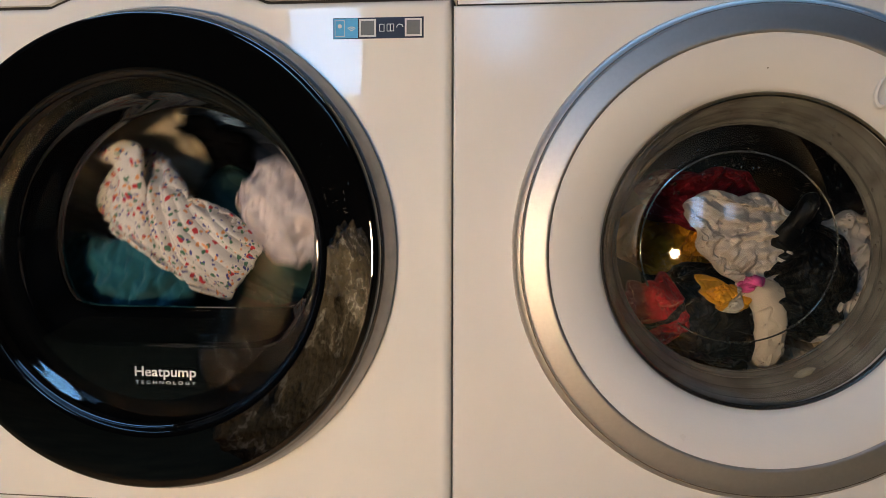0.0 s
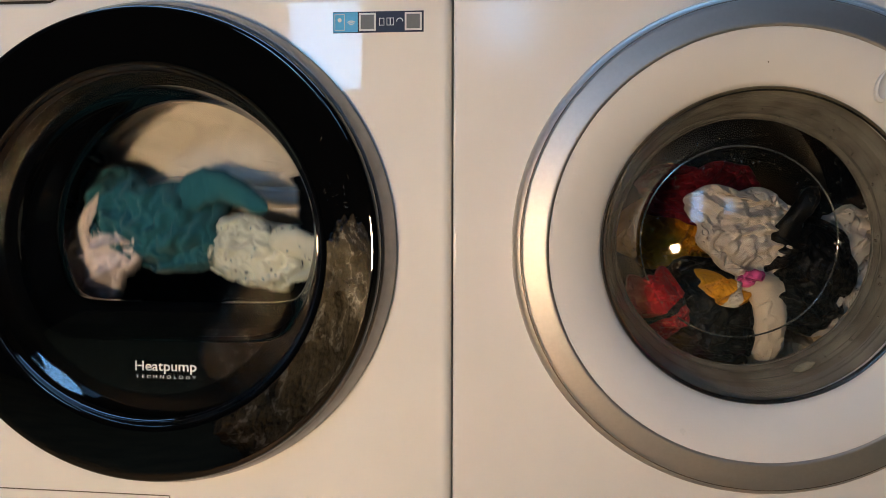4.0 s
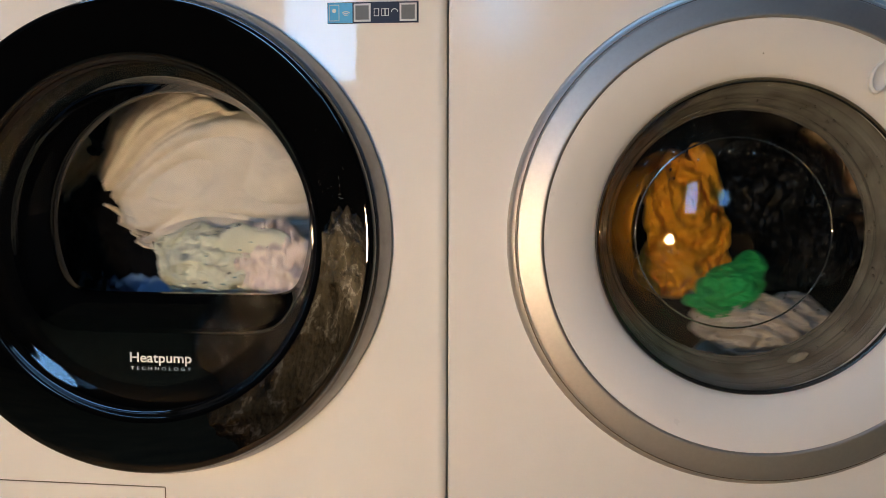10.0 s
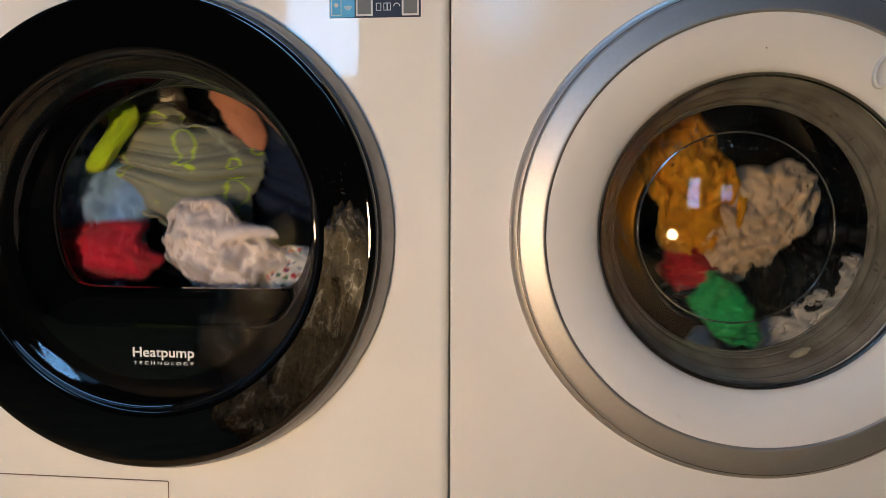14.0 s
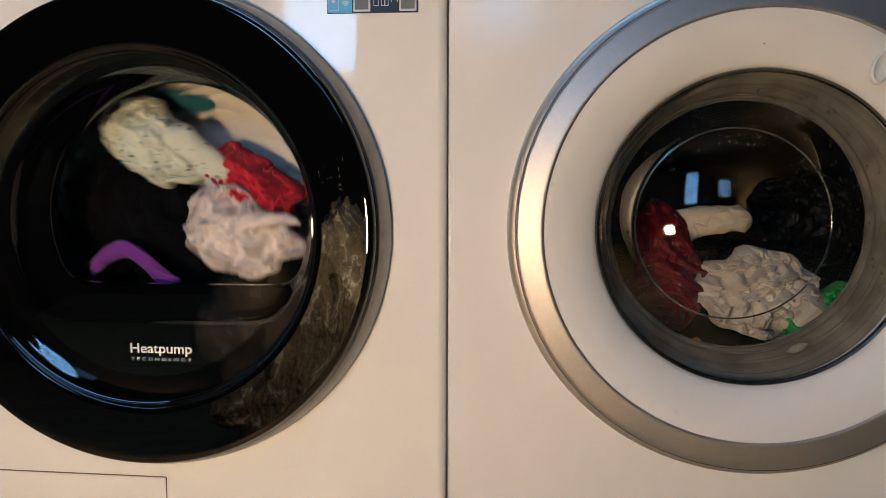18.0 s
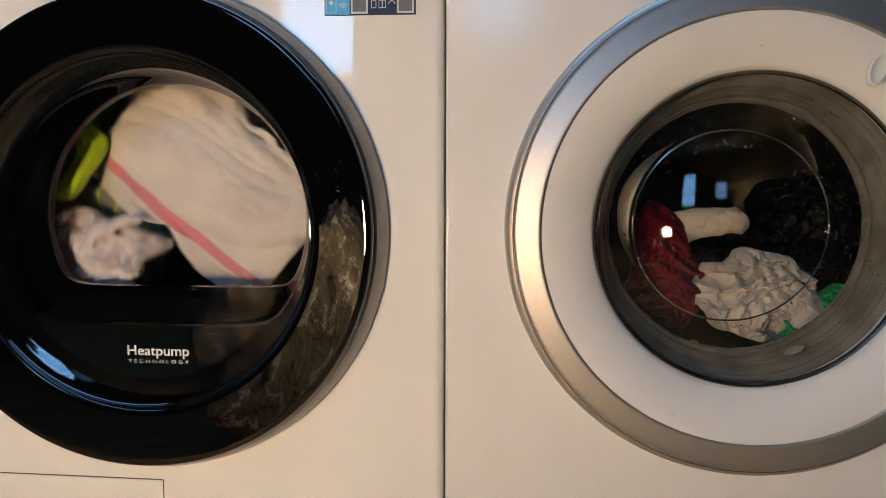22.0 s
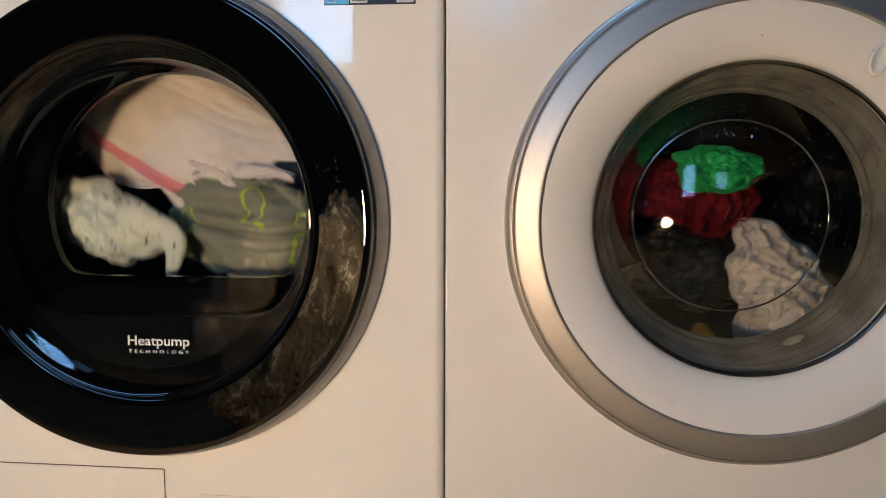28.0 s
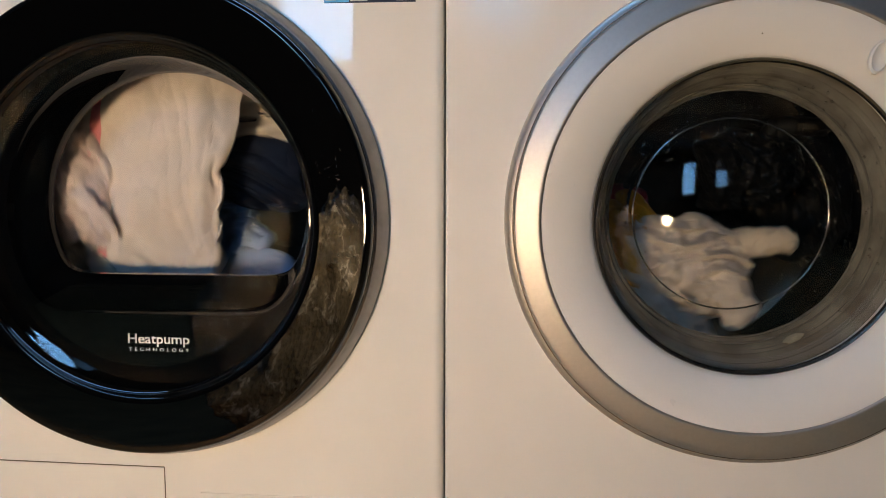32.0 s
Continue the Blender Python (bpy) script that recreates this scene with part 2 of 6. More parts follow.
def lettering(name, text, width, height, x, y, z, material, parent, spacing=1.0, bold=0.0):
    """Flat raised letters, lower left corner of the line at x, y, z, facing -y."""
    cu = bpy.data.curves.new(name, "FONT")
    cu.body, cu.extrude, cu.space_character, cu.offset = text, 0.0, spacing, bold
    tmp = bpy.data.objects.new(name, cu)
    scene.collection.objects.link(tmp)
    bpy.context.view_layer.update()
    me = bpy.data.meshes.new_from_object(tmp.evaluated_get(bpy.context.evaluated_depsgraph_get()))
    bpy.data.objects.remove(tmp)
    xs = [v.co.x for v in me.vertices]
    zs = [v.co.y for v in me.vertices]
    low = 0.0
    kx = width / (max(xs) - min(xs))
    kz = height / (max(zs) - low)
    for v in me.vertices:
        v.co = (x + (v.co.x - min(xs)) * kx, y, z + (v.co.y - low) * kz)
    me.materials.clear()
    me.materials.append(material)
    ob = new(name, me)
    ob.parent = parent
    return ob


# ---- the room, closed round the machines ----
X0, X1, Y0, Y1, H = -1.9, 2.1, -2.6, 0.68, 2.4


def structure(name, bm, mat, label, category):
    return tagged(mesh_object(name, bm, mat, None, False), label, category, kind="structure")


floor = structure("floor", block(X0 - 0.1, X1 + 0.1, Y0 - 0.1, Y1 + 0.1, -0.08, 0.0), WOOD, "brown wooden floor of the laundry room", "floor")
# roof opening added out of view, to let blue light fall from above
SKY_X0, SKY_X1, SKY_Y0, SKY_Y1 = -1.75, 1.30, -0.30, 0.58
SKY_MX, SKY_MY = (SKY_X0 + SKY_X1) / 2, (SKY_Y0 + SKY_Y1) / 2
ceil_bm = loft([rect_ring(X0 - 0.1, X1 + 0.1, Y0 - 0.1, Y1 + 0.1, 0, SKY_MX, SKY_MY), rect_ring(SKY_X0, SKY_X1, SKY_Y0, SKY_Y1, 0, SKY_MX, SKY_MY), rect_ring(SKY_X0, SKY_X1, SKY_Y0, SKY_Y1, 0.14, SKY_MX, SKY_MY), rect_ring(X0 - 0.1, X1 + 0.1, Y0 - 0.1, Y1 + 0.1, 0.14, SKY_MX, SKY_MY)])
for v in ceil_bm.verts:
    v.co = (v.co.x, v.co.z, H + v.co.y)
structure("ceiling", ceil_bm, CEIL_PAINT, "plain painted ceiling with an added roof opening", "ceiling")
structure("wall_north", block(X0 - 0.1, X1 + 0.1, Y1, Y1 + 0.1, 0, H), WALL_PAINT, "wall behind the machines, colour darkened for a dim room", "wall")
structure("wall_west", block(X0 - 0.1, X0, Y0, Y1, 0, H), WALL_PAINT, "side wall, colour darkened for a dim room", "wall")
structure("wall_east", block(X1, X1 + 0.1, Y0, Y1, 0, H), WALL_PAINT, "side wall, colour darkened for a dim room", "wall")

# south wall with two narrow window openings
WINDOWS = [(-0.97, -0.61, 0.98, 1.90), (-0.135, 0.155, 1.145, 1.60)]
wall_bm = bmesh.new()


def wall_piece(x0, x1, z0, z1):
    b = block(x0, x1, Y0 - 0.14, Y0, z0, z1)
    tmp = bpy.data.meshes.new("piece")
    b.to_mesh(tmp)
    b.free()
    wall_bm.from_mesh(tmp)
    bpy.data.meshes.remove(tmp)


edges = [X0 - 0.1, WINDOWS[0][0], WINDOWS[0][1], WINDOWS[1][0], WINDOWS[1][1], X1 + 0.1]
for i in range(5):
    if i % 2 == 0:
        wall_piece(edges[i], edges[i + 1], 0, H)
    else:
        w = WINDOWS[i // 2]
        wall_piece(edges[i], edges[i + 1], 0, w[2])
        wall_piece(edges[i], edges[i + 1], w[3], H)
structure("wall_south", wall_bm, WALL_PAINT, "wall with two small windows, colour darkened for a dim room", "wall")
for i, (x0, x1, z0, z1) in enumerate(WINDOWS):
    win = empty("window_%d" % (i + 1), "small white-framed window with evening sky outside", "window", ((x0 + x1) / 2, Y0 - 0.07, z0), kind="structure")
    for name, b in (("window_frame", block(x0, x0 + 0.02, Y0 - 0.10, Y0 - 0.04, z0, z1)), ("window_frame", block(x1 - 0.02, x1, Y0 - 0.10, Y0 - 0.04, z0, z1)),
                    ("window_frame", block(x0 + 0.02, x1 - 0.02, Y0 - 0.10, Y0 - 0.04, z0, z0 + 0.02)), ("window_frame", block(x0 + 0.02, x1 - 0.02, Y0 - 0.10, Y0 - 0.04, z1 - 0.02, z1))):
        under(mesh_object(name, b, FRAME_WHITE, None, False), win)
    pane = under(mesh_object("pane", block(x0 + 0.02, x1 - 0.02, Y0 - 0.075, Y0 - 0.07, z0 + 0.02, z1 - 0.02), WINDOW_GLASS, None, False), win)
    pane.visible_shadow = False
roof = empty("window_3", "unseen roof window, added for blue light from above", "window", (SKY_MX, SKY_MY, H + 0.05), kind="structure")
for x0, x1, y0, y1 in ((SKY_X0, SKY_X0 + 0.04, SKY_Y0, SKY_Y1), (SKY_X1 - 0.04, SKY_X1, SKY_Y0, SKY_Y1), (SKY_X0 + 0.04, SKY_X1 - 0.04, SKY_Y0, SKY_Y0 + 0.04), (SKY_X0 + 0.04, SKY_X1 - 0.04, SKY_Y1 - 0.04, SKY_Y1), (SKY_MX - 0.02, SKY_MX + 0.02, SKY_Y0 + 0.04, SKY_Y1 - 0.04)):
    under(mesh_object("window_frame", block(x0, x1, y0, y1, H + 0.03, H + 0.09), FRAME_WHITE, None, False), roof)
pane = under(mesh_object("pane", block(SKY_X0 + 0.04, SKY_X1 - 0.04, SKY_Y0 + 0.04, SKY_Y1 - 0.04, H + 0.055, H + 0.06), WINDOW_GLASS, None, False), roof)
pane.visible_shadow = False


def window_light(name, at, aim, w, h, power):
    """The sky's light in a window's opening."""
    data = bpy.data.lights.new(name, "AREA")
    data.shape, data.size, data.size_y, data.energy, data.color = "RECTANGLE", w, h, power, SKY_BLUE
    new(name, data).matrix_world = look(at, aim)


SKY_BLUE = (0.22, 0.54, 1.0)
for (x0, x1, z0, z1), power in zip(WINDOWS, (2.25, 0.45)):
    window_light("window_light", ((x0 + x1) / 2, Y0 - 0.03, (z0 + z1) / 2), ((x0 + x1) / 2, 0, (z0 + z1) / 2), x1 - x0 - 0.04, z1 - z0 - 0.04, power)
# added blue fill in the roof opening, for the rings and panel tops
window_light("window_light", (SKY_MX, SKY_MY, H + 0.02), (SKY_MX, SKY_MY + 0.0001, 0), SKY_X1 - SKY_X0 - 0.1, SKY_Y1 - SKY_Y0 - 0.1, 8.8)
ground = structure("ground", block(-60, 60, -120, Y0 - 0.3, -0.6, -0.5), plain("dusky_ground", (0.09, 0.10, 0.07), 0.95, grain=2.0, amount=0.4), "dusky open ground outside the windows", "ground")

# warm globe lamp on a short foot, standing on the floor behind the camera
lamp = empty("globe_lamp", "warm glowing globe lamp on a black stand", "lamp", (-0.322, -0.92, 0.0))
bm = lathe(0, 0, [(0.001, 0), (0.11, 0), (0.12, 0.008), (0.11, 0.018), (0.02, 0.03), (0.009, 0.05), (0.009, 0.36), (0.022, 0.368), (0.026, 0.380)], 48)
stand = part("stand", bm, STAND, lamp)
stand.rotation_euler = (radians(90), 0, 0)
bm = bmesh.new()
bmesh.ops.create_uvsphere(bm, u_segments=32, v_segments=20, radius=0.052)
globe = part("globe", bm, GLOBE, lamp, "frosted glass globe, lit warm white")
globe.location = (0, 0, 0.425)

# ---- the two machines ----
DX, DZ = -0.3018, 0.480      # dryer door centre
WX, WZ = 0.3015, 0.4839      # washer door centre
SEAM = 0.0017
D0, D1 = SEAM - 0.0013 - 0.597, SEAM - 0.0013
W0, W1 = SEAM + 0.0013, SEAM + 0.0013 + 0.597
PANEL_TOP = 0.7318


def arch(x):
    """How far the dryer's upper joint rises over the door, in a circle round the door."""
    d = 0.0767 - (x - DX) ** 2
    return max(0.0, DZ + math.sqrt(d) - PANEL_TOP) if d > 0 else 0.0


def front_panel(x0, x1, z0, z1, cx, cz, r, edge, bead=0.0, arched=False):
    """A pressed front sheet with a round hole and softly rolled edges."""
    n = 384
    rings = [circle(cx, 0.02, cz, r, n), circle(cx, 0.0, cz, r, n), circle(cx, 0.0, cz, r + 0.003, n), rect_ring(x0 + edge * 2.0, x1 - edge * 2.0, z0 + edge * 2.0, z1 - edge * 2.0, 0.0, cx, cz, n), rect_ring(x0 + edge * 1.6, x1 - edge * 1.6, z0 + edge * 1.6, z1 - edge * 1.6, 0.0, cx, cz, n)]
    for inset, y in ((edge * 1.25, -bead * 0.8), (edge, -bead), (edge * 0.55, edge * 0.10 - bead), (edge * 0.2, edge * 0.42), (0.0, edge), (0.0, 0.03)):
        rings.append(rect_ring(x0 + inset, x1 - inset, z0 + inset, z1 - inset, y, cx, cz, n))
    if arched:
        rings = [[(x, y, z + (arch(x) if z > z1 - edge * 3 else 0)) for x, y, z in ring] for ring in rings]
    return loft(rings)


def arched_strip(x0, x1, y0, y1, low, high, n=120):
    """A bar between two joints that follow the arch: low and high are heights over the joint, or a fixed top."""
    xs = [x0 + (x1 - x0) * k / n for k in range(n + 1)]
    def ring(y):
        return [(x, y, PANEL_TOP + low + arch(x)) for x in xs] + [(x, y, high if high > 0.5 else PANEL_TOP + high + arch(x)) for x in reversed(xs)]
    return loft([ring(y0), ring(y1)], True, True)


# -- tumble dryer
dryer = empty("tumble_dryer", "white tumble dryer with a large black round door, running", "tumble dryer", ((D0 + D1) / 2, 0.3, 0.0))


def of_dryer(ob):
    return under(ob, dryer)


of_dryer(mesh_object("front_panel", front_panel(D0, D1, 0.032, PANEL_TOP, DX, DZ, 0.206, 0.007, 0.0003, True), WHITE_GLOSS))


def cabinet(x0, x1, mat, of):
    for name, b in (("side_panel", block(x0, x0 + 0.02, 0.032, 0.6, 0.03, 0.84)), ("side_panel", block(x1 - 0.02, x1, 0.032, 0.6, 0.03, 0.84)),
                    ("top_panel", block(x0, x1, 0.0, 0.6, 0.842, 0.862, 0.004)), ("back_panel", block(x0 + 0.021, x1 - 0.021, 0.58, 0.6, 0.03, 0.84))):
        of(mesh_object(name, b, mat, None, False))
    for fx in (x0 + 0.05, x1 - 0.05):
        for fy in (0.06, 0.55):
            b = lathe(0, 0, [(0.0, 0), (0.022, 0), (0.022, 0.02), (0.012, 0.024), (0.012, 0.032)], 24)
            for v in b.verts:
                v.co = (fx + v.co.x, fy + v.co.z, v.co.y)
            of(mesh_object("foot", b, BLACK_MATT))


cabinet(D0, D1, WHITE_GLOSS, of_dryer)
of_dryer(mesh_object("fascia", arched_strip(D0, D1, 0.0, 0.03, 0.0025, 0.84), WHITE_GLOSS, None, False))
of_dryer(mesh_object("fascia_gap", arched_strip(D0 + 0.003, D1 - 0.003, 0.006, 0.03, -0.004, 0.006), GAP, None, False))
# lower plinth: a filter flap and an embossed cover
flap_face = [(D0 + 0.004, 0.05), (-0.2985, 0.05), (-0.2985, 0.2135), (D0 + 0.004, 0.2155)]
flap = of_dryer(mesh_object("filter_flap", loft([[(x, y, z) for x, z in flap_face] for y in (0.002, -0.0022)], True, True), WHITE_GLOSS, None, False))
part("flap_gap", loft([[(x, y, z + o) for x, z in (flap_face[2], flap_face[3])] for y, o in ((-0.0012, 0.0), (-0.0012, 0.0007), (0.001, 0.0007))], closed=False), LINE, flap)
part("flap_gap", block(-0.2985, -0.2980, -0.0012, 0.003, 0.05, 0.2135), LINE, flap)
of_dryer(mesh_object("lower_cover", block(-0.2600, -0.0675, -0.0012, 0.003, 0.06, 0.188, 0.0010), WHITE_GLOSS))

door_profile = [(0.2383, -0.0280), (0.2382, -0.0318), (0.2376, -0.0356), (0.2364, -0.0386), (0.2345, -0.0404), (0.2328, -0.0410), (0.2314, -0.0410)]
for k in range(12):
    r = 0.2300 - 0.0488 * k / 11
    door_profile.append((r, -0.0409 + 0.076 * (0.2300 - r)))
door_profile += [(0.1802, -0.0365), (0.1790, -0.0340), (0.1770, -0.0295), (0.1742, -0.0268), (0.1735, -0.012)]
door = of_dryer(mesh_object("door", lathe(DX, DZ, door_profile, 192), BLACK_GLOSS))
tagged(door, "large round glossy black dryer door")
part("trim_ring", lathe(DX, DZ, [(0.2486, -0.0005), (0.2475, -0.0080), (0.2448, -0.0180), (0.2426, -0.0235), (0.2405, -0.0268), (0.2384, -0.0274), (0.2378, -0.0200)]), CHROME, dryer and door, "grey chrome edge ring")
MX, MZ, MR, MF = -0.2918, 0.4843, 0.1591, 0.3824     # funnel's front opening
OX, OZ, OR, OF = -0.2861, 0.4908, 0.1413, 0.4186     # window opening in the drum's front
mask = loft([circle(DX, -0.0135, DZ, 0.1738), flat_round(MX, -0.0135, MZ, MR, MF)])
part("mask_plate", mask, BLACK_PANEL, door, smooth=False)
funnel = []
for f, y in ((0.0, -0.0135), (0.03, -0.0115), (0.10, -0.004), (0.5, 0.008), (0.9, 0.018), (1.0, 0.022), (1.0, 0.032)):
    funnel.append(flat_round(MX + (OX - MX) * f, y, MZ + (OZ - MZ) * f, MR + (OR - MR) * f, MF + (OF - MF) * f))
part("funnel", loft(funnel), FUNNEL, door)
glass = part("door_glass", lathe(DX, DZ, [(0.1741, -0.0262), (0.1731, -0.0259), (0.1713, -0.0252), (0.1675, -0.0237), (0.1637, -0.0224), (0.1599, -0.0213), (0.1567, -0.0205), (0.1540, -0.0199), (0.1524, -0.0196), (0.1502, -0.0195), (0.1081, -0.0195), (0.0540, -0.0195), (0.0000, -0.0195)]), DOOR_GLASS, door, "smoked round glass pane")
glass.visible_shadow = False
lettering("lettering", "Heatpump", 0.0654, 0.0098, -0.3228, -0.0200, 0.3534, LETTERS, door, 1.0, 0.016)
lettering("lettering", "TECHNOLOGY", 0.0641, 0.0033, -0.3222, -0.0200, 0.3453, LETTERS, door, 1.7, 0.006)
of_dryer(mesh_object("drum_front", loft([flat_round(OX, 0.032, OZ, OR, OF), flat_round(OX, 0.038, OZ, OR + 0.009, OF - 0.012), circle(DX, 0.044, 0.47, 0.285), circle(DX, 0.052, 0.47, 0.2855)]), BLACK_MATT))


def drum(cx, cz, r, y0, y1, mat, back, lifters, holes, of_root):
    """A drum round its own axis: shell, back, lifters, and rows of punched holes as dark dimples."""
    root = new("drum")
    root.location = (cx, 0, cz)
    under(root, of_root)
    part("shell", lathe(0, 0, [(r, y0), (r, (y0 + y1) / 2), (r, y1 - 0.03), (r - 0.01, y1 - 0.008)], 96), mat, root)
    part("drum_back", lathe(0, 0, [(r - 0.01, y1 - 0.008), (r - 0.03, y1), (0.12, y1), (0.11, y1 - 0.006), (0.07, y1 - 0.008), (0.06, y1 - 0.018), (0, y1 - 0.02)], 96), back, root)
    for k in range(lifters):
        a = k * math.tau / lifters + 0.4
        b = loft([[(x, y, -r + z) for x, z in ((-0.035, -0.002), (-0.018, h * 0.7), (-0.006, h), (0.006, h), (0.018, h * 0.7), (0.035, -0.002))] for y, h in ((y0 + 0.01, 0.018), (y0 + 0.05, 0.042), (y1 - 0.08, 0.042), (y1 - 0.03, 0.012))], True, True)
        bmesh.ops.rotate(b, verts=b.verts, cent=(0, 0, 0), matrix=Matrix.Rotation(a, 3, "Y"))
        part("lifter", b, mat, root)
    if holes:
        b = bmesh.new()
        for i in range(60):
            for j in range(7):
                a = (i + 0.5 * (j % 2)) * math.tau / 60
                y = y0 + 0.03 + j * (y1 - y0 - 0.07) / 6
                ring = []
                for s in range(6):
                    t = s * math.tau / 6
                    aa = a + 0.0032 * math.cos(t) / r
                    ring.append(b.verts.new(((r - 0.0012) * math.cos(aa), y + 0.0032 * math.sin(t), (r - 0.0012) * math.sin(aa))))
                b.faces.new(ring)
        tagged(part("holes", b, GAP, root), kind="stuff")
    return root


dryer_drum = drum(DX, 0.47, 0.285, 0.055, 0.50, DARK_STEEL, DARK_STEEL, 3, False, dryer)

# sticker on the dryer, a pictogram strip in blue and dark navy
sticker = tagged(new("sticker"), "small printed sticker strip, blue and dark navy, on the dryer", "sticker")
sticker.location = (-0.0719, -0.0006, 0.7042)
sticker.scale = (1.027, 1, 1.056)


def flat_rect(x0, x1, z0, z1, y):
    b = bmesh.new()
    b.faces.new([b.verts.new(p) for p in ((x0, y, z0), (x1, y, z0), (x1, y, z1), (x0, y, z1))])
    return b


SB, SN, SW, SG = (plain(n, c, 0.35, grain=300, amount=0.04, spec=0.25) for n, c in (("sticker_blue", (0.10, 0.42, 0.75)), ("sticker_navy", (0.02, 0.025, 0.05)), ("sticker_white", (0.62, 0.62, 0.62)), ("sticker_grey", (0.16, 0.16, 0.165))))
part("backing", block(-0.0442, 0.0442, -0.0002, 0.0005, -0.0097, 0.0097), SN, sticker, smooth=False)
part("blue_field", flat_rect(-0.0437, -0.0197, -0.0092, 0.0092, -0.0005), SB, sticker, smooth=False)
for x in (-0.0185, 0.0260):
    part("pale_square", flat_rect(x, x + 0.0165, -0.0083, 0.0083, -0.0006), SW, sticker, "pale grey printed square", smooth=False)
    part("grey_square", flat_rect(x + 0.0018, x + 0.0147, -0.0065, 0.0065, -0.0010), SG, sticker, smooth=False)


def outline(x0, x1, z0, z1, w, y=-0.0009):
    b = bmesh.new()
    o = [b.verts.new(p) for p in ((x0, y, z0), (x1, y, z0), (x1, y, z1), (x0, y, z1))]
    i = [b.verts.new(p) for p in ((x0 + w, y, z0 + w), (x1 - w, y, z0 + w), (x1 - w, y, z1 - w), (x0 + w, y, z1 - w))]
    for k in range(4):
        b.faces.new((o[k], o[(k + 1) % 4], i[(k + 1) % 4], i[k]))
    return b


part("icon", outline(-0.0425, -0.0325, -0.0075, 0.0075, 0.0006), SW, sticker, smooth=False)
part("icon", lathe(-0.0375, 0.002, [(0.0, -0.0009), (0.002, -0.0009)], 20), SW, sticker, smooth=False)
for r in (0.0016, 0.0032, 0.0048):
    b = loft([[(-0.026 + q * math.cos(t), -0.0009, -0.004 + q * math.sin(t)) for t in [math.pi * (0.25 + 0.5 * k / 8) for k in range(9)]] for q in (r, r + 0.0008)], closed=False)
    part("icon", b, SW, sticker, smooth=False)
part("icon", outline(0.0012, 0.0062, -0.0035, 0.0035, 0.0006), SW, sticker, smooth=False)
for x in (0.0085, 0.0120):
    part("icon", outline(x, x + 0.0036, -0.0035, 0.0035, 0.0006), SW, sticker, smooth=False)
b = loft([[(0.0212 + q * math.cos(t), -0.0009, 0.0 + q * math.sin(t)) for t in [math.pi * k / 10 for k in range(11)]] for q in (0.0026, 0.0034)], closed=False)
part("icon", b, SW, sticker, smooth=False)

# -- washing machine
washer = empty("washing_machine", "white front-loading washing machine with a silver-ringed door", "washing machine", ((W0 + W1) / 2, 0.3, 0.0))


def of_washer(ob):
    return under(ob, washer)


of_washer(mesh_object("front_panel", front_panel(W0, W1, 0.12, PANEL_TOP - 0.0070, WX, WZ, 0.20, 0.003), WHITE_PEEL))
cabinet(W0, W1, WHITE_PEEL, of_washer)
of_washer(mesh_object("fascia", block(W0, W1, 0.0, 0.03, PANEL_TOP - 0.0050, 0.84, 0.004), WHITE_PEEL))
of_washer(mesh_object("fascia_gap", block(W0 + 0.003, W1 - 0.003, 0.006, 0.03, PANEL_TOP - 0.0115, PANEL_TOP - 0.0005), GAP))
of_washer(mesh_object("plinth", block(W0, W1, 0.004, 0.03, 0.03, 0.1175, 0.002), WHITE_PEEL))

wdoor = of_washer(mesh_object("door", lathe(WX, WZ, [(0.2040, -0.0242), (0.200, -0.0240), (0.190, -0.0222), (0.178, -0.0185), (0.167, -0.0135), (0.1580, -0.0070), (0.1540, -0.0030), (0.1531, 0.0010), (0.1531, 0.015)], 192), WHITE_PLASTIC))
tagged(wdoor, "round white plastic washer door with a dished front")
part("trim_ring", lathe(WX, WZ, [(0.2400, -0.0002), (0.2396, -0.0060), (0.2388, -0.0115), (0.2379, -0.0145), (0.2366, -0.0163), (0.2350, -0.0174), (0.2332, -0.0183), (0.2306, -0.0191), (0.2250, -0.0206), (0.2190, -0.0220), (0.2130, -0.0235), (0.2085, -0.0245), (0.2066, -0.0248), (0.2054, -0.0244), (0.2042, -0.0234)], 224), SATIN, wdoor, "broad satin silver ring")
part("ring_seam", lathe(WX, WZ, [(0.2320, -0.0227), (0.2314, -0.0233), (0.2307, -0.0236)], 224), LINE, wdoor, "fine dark joint line")
part("glass_rim", lathe(WX, WZ, [(0.1533, -0.0030), (0.1522, -0.0042), (0.1504, -0.0036), (0.1490, -0.0010)], 160), RIM, wdoor, "thin dark chrome rim")
RC, RG = 0.245, 0.1495
prof = []
for k in range(17):
    r = RG * (1 - k / 16)
    prof.append((r, -0.0010 - (math.sqrt(RC * RC - r * r) - math.sqrt(RC * RC - RG * RG))))
cover = part("cover_glass", lathe(WX, WZ, prof, 128), COVER_GLASS, wdoor, "bulged clear glass cover, slightly smudged")
cover.visible_shadow = False
bowl = part("bowl_glass", lathe(WX, WZ, [(0.148, 0.004), (0.140, 0.017), (0.130, 0.034), (0.118, 0.054), (0.1085, 0.0705), (0.1050, 0.0765), (0.1015, 0.0805), (0.0970, 0.0828), (0.090, 0.0836), (0.05, 0.0842), (0.0, 0.0844)], 128), BOWL_GLASS, wdoor, "thick clear glass bowl")
bowl.visible_shadow = False
